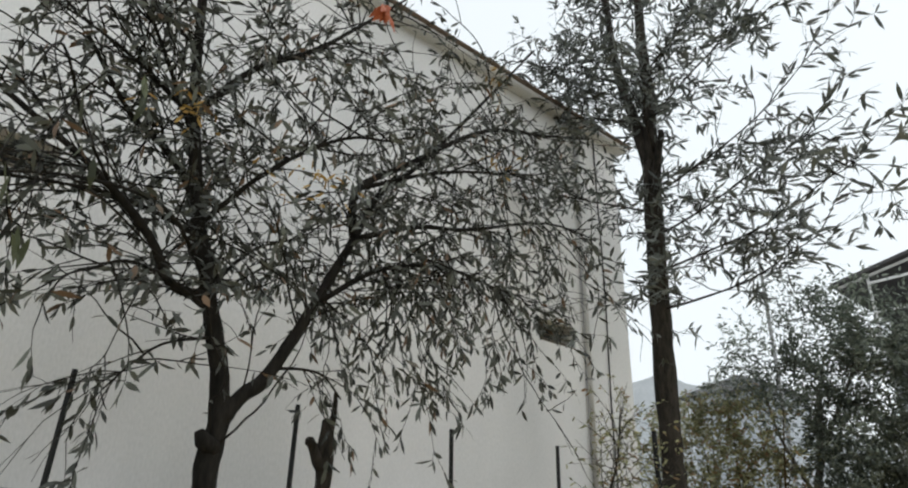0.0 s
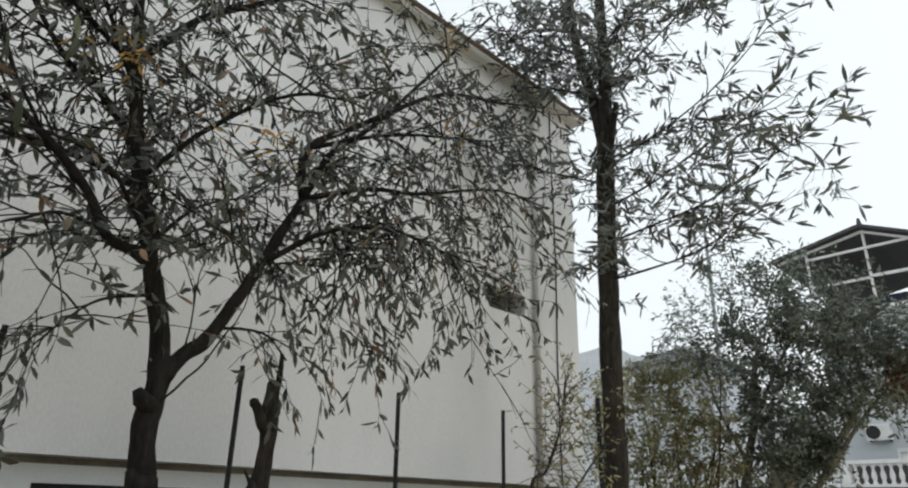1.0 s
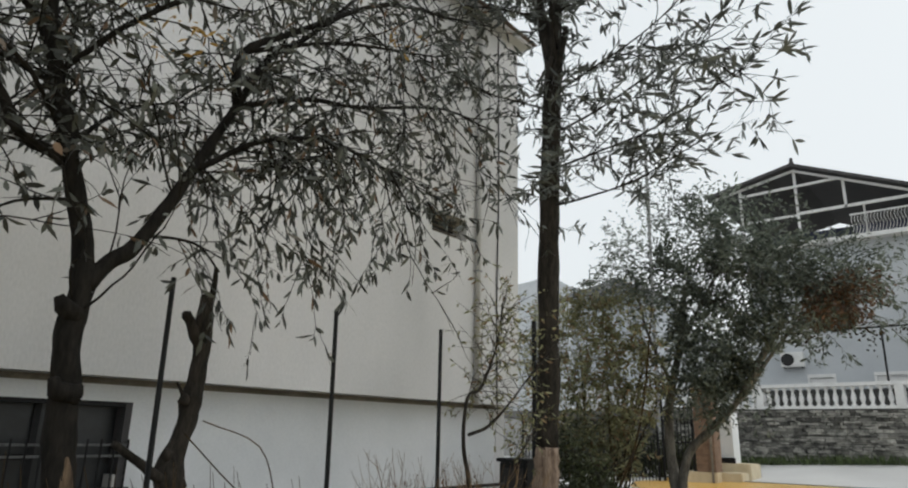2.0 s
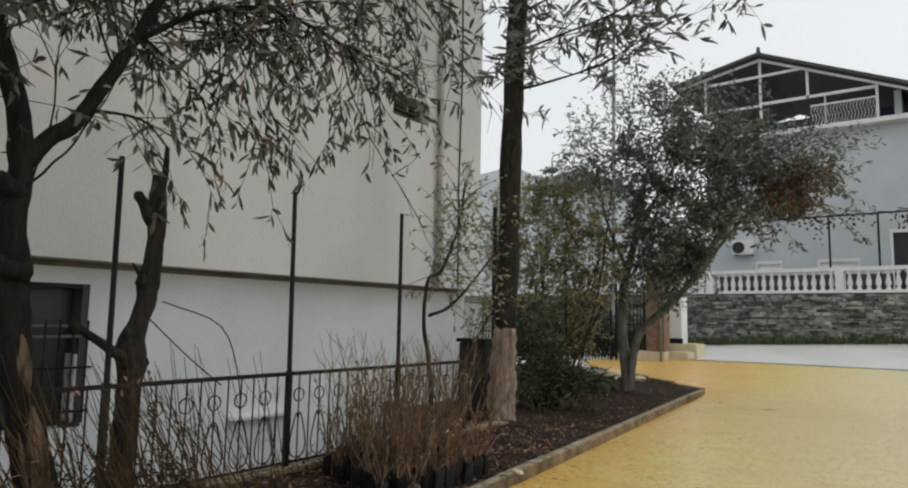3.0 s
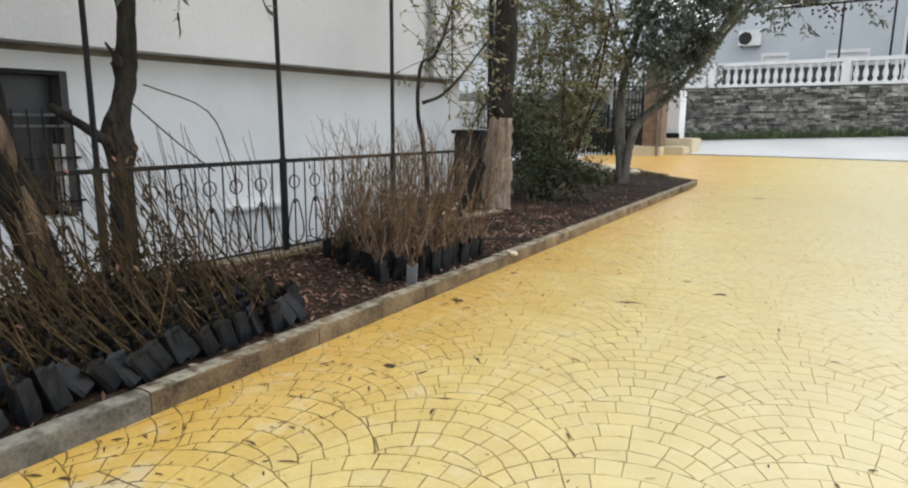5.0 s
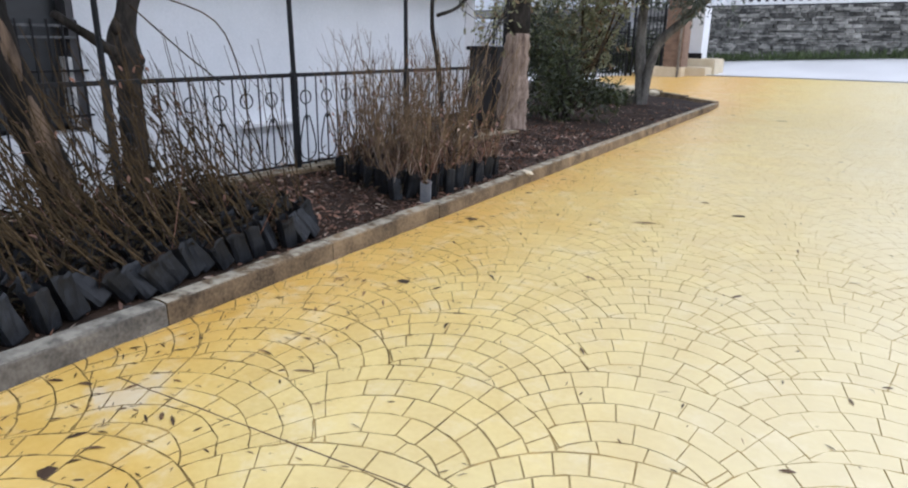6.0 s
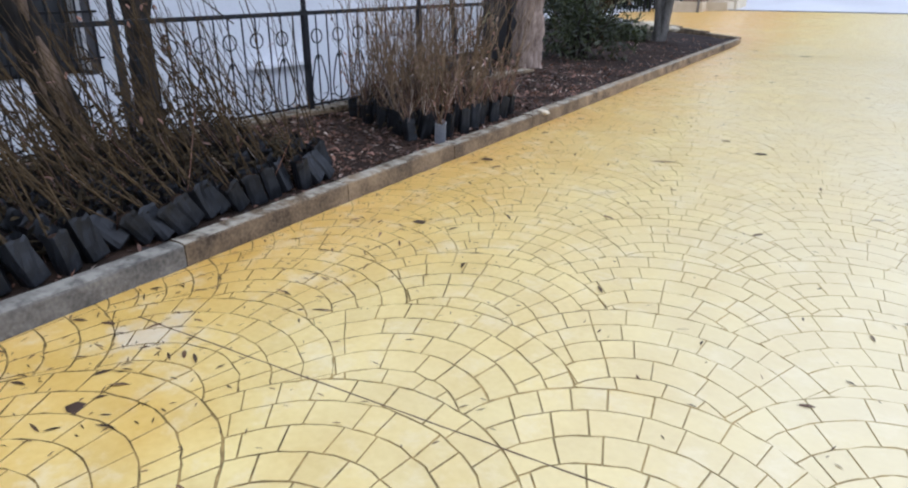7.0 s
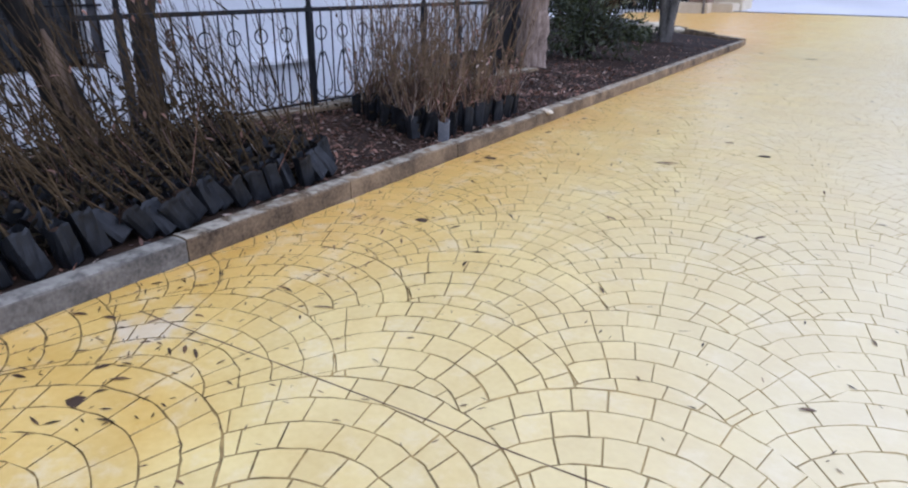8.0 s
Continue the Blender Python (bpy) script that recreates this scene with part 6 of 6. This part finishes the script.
def cobble(poly):
    """A low block with a slightly rounded top; joints vary from open to nearly closed."""
    cen = sum(poly, Vector((0, 0))) / len(poly)
    gap = 0.0023 + 0.0021 * noise.noise(Vector((cen.x * 1.3, cen.y * 1.3, 2))) + 0.0022 * noise.noise(Vector((cen.x * 9, cen.y * 9, 7)))
    far_off = min(max(((cen - Vector((-2.6, 1.3))).length - 1.0) / 3.5, 0), 1)
    gap = max(gap * (1 - 0.6 * far_off), 0.0006)
    z = 0.0008 * noise.noise(Vector((cen.x * 5, cen.y * 5, 0)))
    size = math.sqrt(area(poly))
    top, low = [], []
    n = len(poly)
    turn = 1 if sum(p.x * q.y - q.x * p.y for p, q in zip(poly, poly[1:] + poly[:1])) > 0 else -1
    for i, p in enumerate(poly):
        e0, e1 = p - poly[i - 1], poly[(i + 1) % n] - p
        n0 = Vector((-e0.y, e0.x)).normalized() * turn
        n1 = Vector((-e1.y, e1.x)).normalized() * turn
        inn = (n0 + n1) / max(1 + n0.dot(n1), 0.45)
        reach = min(1.0, 0.45 * (cen - p).length / (gap * max(inn.length, 1e-4)))
        w = Vector((noise.noise(Vector((p.x * 17, p.y * 17, 3))), noise.noise(Vector((p.x * 17, p.y * 17, 11))))) * 0.0095
        low.append(p + w + inn * gap * reach)
        top.append(p + w + inn * (gap * reach + 0.0009))
    v = [Vector((*p, z - 0.007 + rise(p.x, p.y))) for p in low] + [Vector((*p, z - 0.002 + rise(p.x, p.y))) for p in low] + [Vector((*p, z + rise(p.x, p.y))) for p in top]
    f = []
    for k in (0, n):
        f += [(k + i, k + (i + 1) % n, k + n + (i + 1) % n, k + n + i) for i in range(n)]
    f.append(tuple(range(2 * n, 3 * n)))
    return v, f


cells.sort(key=lambda p: (Vector((-2.35, 1.55)) - p[0]).length)
bulk, sides = Soup(), []
for i, poly in enumerate(cells):
    v, f = cobble(poly)
    if i < 290:
        s = Soup()
        s.v, s.f = v, f
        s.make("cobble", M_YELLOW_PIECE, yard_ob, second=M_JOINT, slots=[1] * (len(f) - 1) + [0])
    else:
        k0 = len(bulk.v)
        bulk.v += v
        bulk.f += [tuple(k0 + q for q in face) for face in f]
        sides += [1] * (len(f) - 1) + [0]
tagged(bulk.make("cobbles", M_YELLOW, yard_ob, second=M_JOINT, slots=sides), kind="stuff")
cut = Soup()
p, q = Vector((-3.50, 1.603, 0.0008)), Vector((0.6, 2.22, 0.0008))
cut.tube([p.lerp(q, t) + Vector((0, 0.004 * noise.noise(Vector((t * 30, 0, 0))), 0)) for t in spread(0, 1, 60)], [0.0038 + 0.0015 * noise.noise(Vector((t * 40, 5, 0))) for t in spread(0, 1, 60)], 5)
for v in cut.v:
    v.z = v.z * 0.15 + 0.0002
cut.make("saw_cut", M_CUT, yard_ob, "dark straight saw-cut joint")

track = Soup()
pts = []
for t in spread(-9.0, 6.0, 20):
    y = yard_edge(t) - 0.1
    pts.append((t, y, rise(t, y) + 0.004))
track.tube(pts, [0.05] * len(pts), 6)
for i, v in enumerate(track.v):
    base = pts[min(i // 6, len(pts) - 1)][2]
    v.z = base + max((v.z - base), -0.02) * 0.5
tagged(track.make("gate_track", M_GREYMETAL), "grey steel gate track at the far edge of the yard", "gate track", kind="structure")
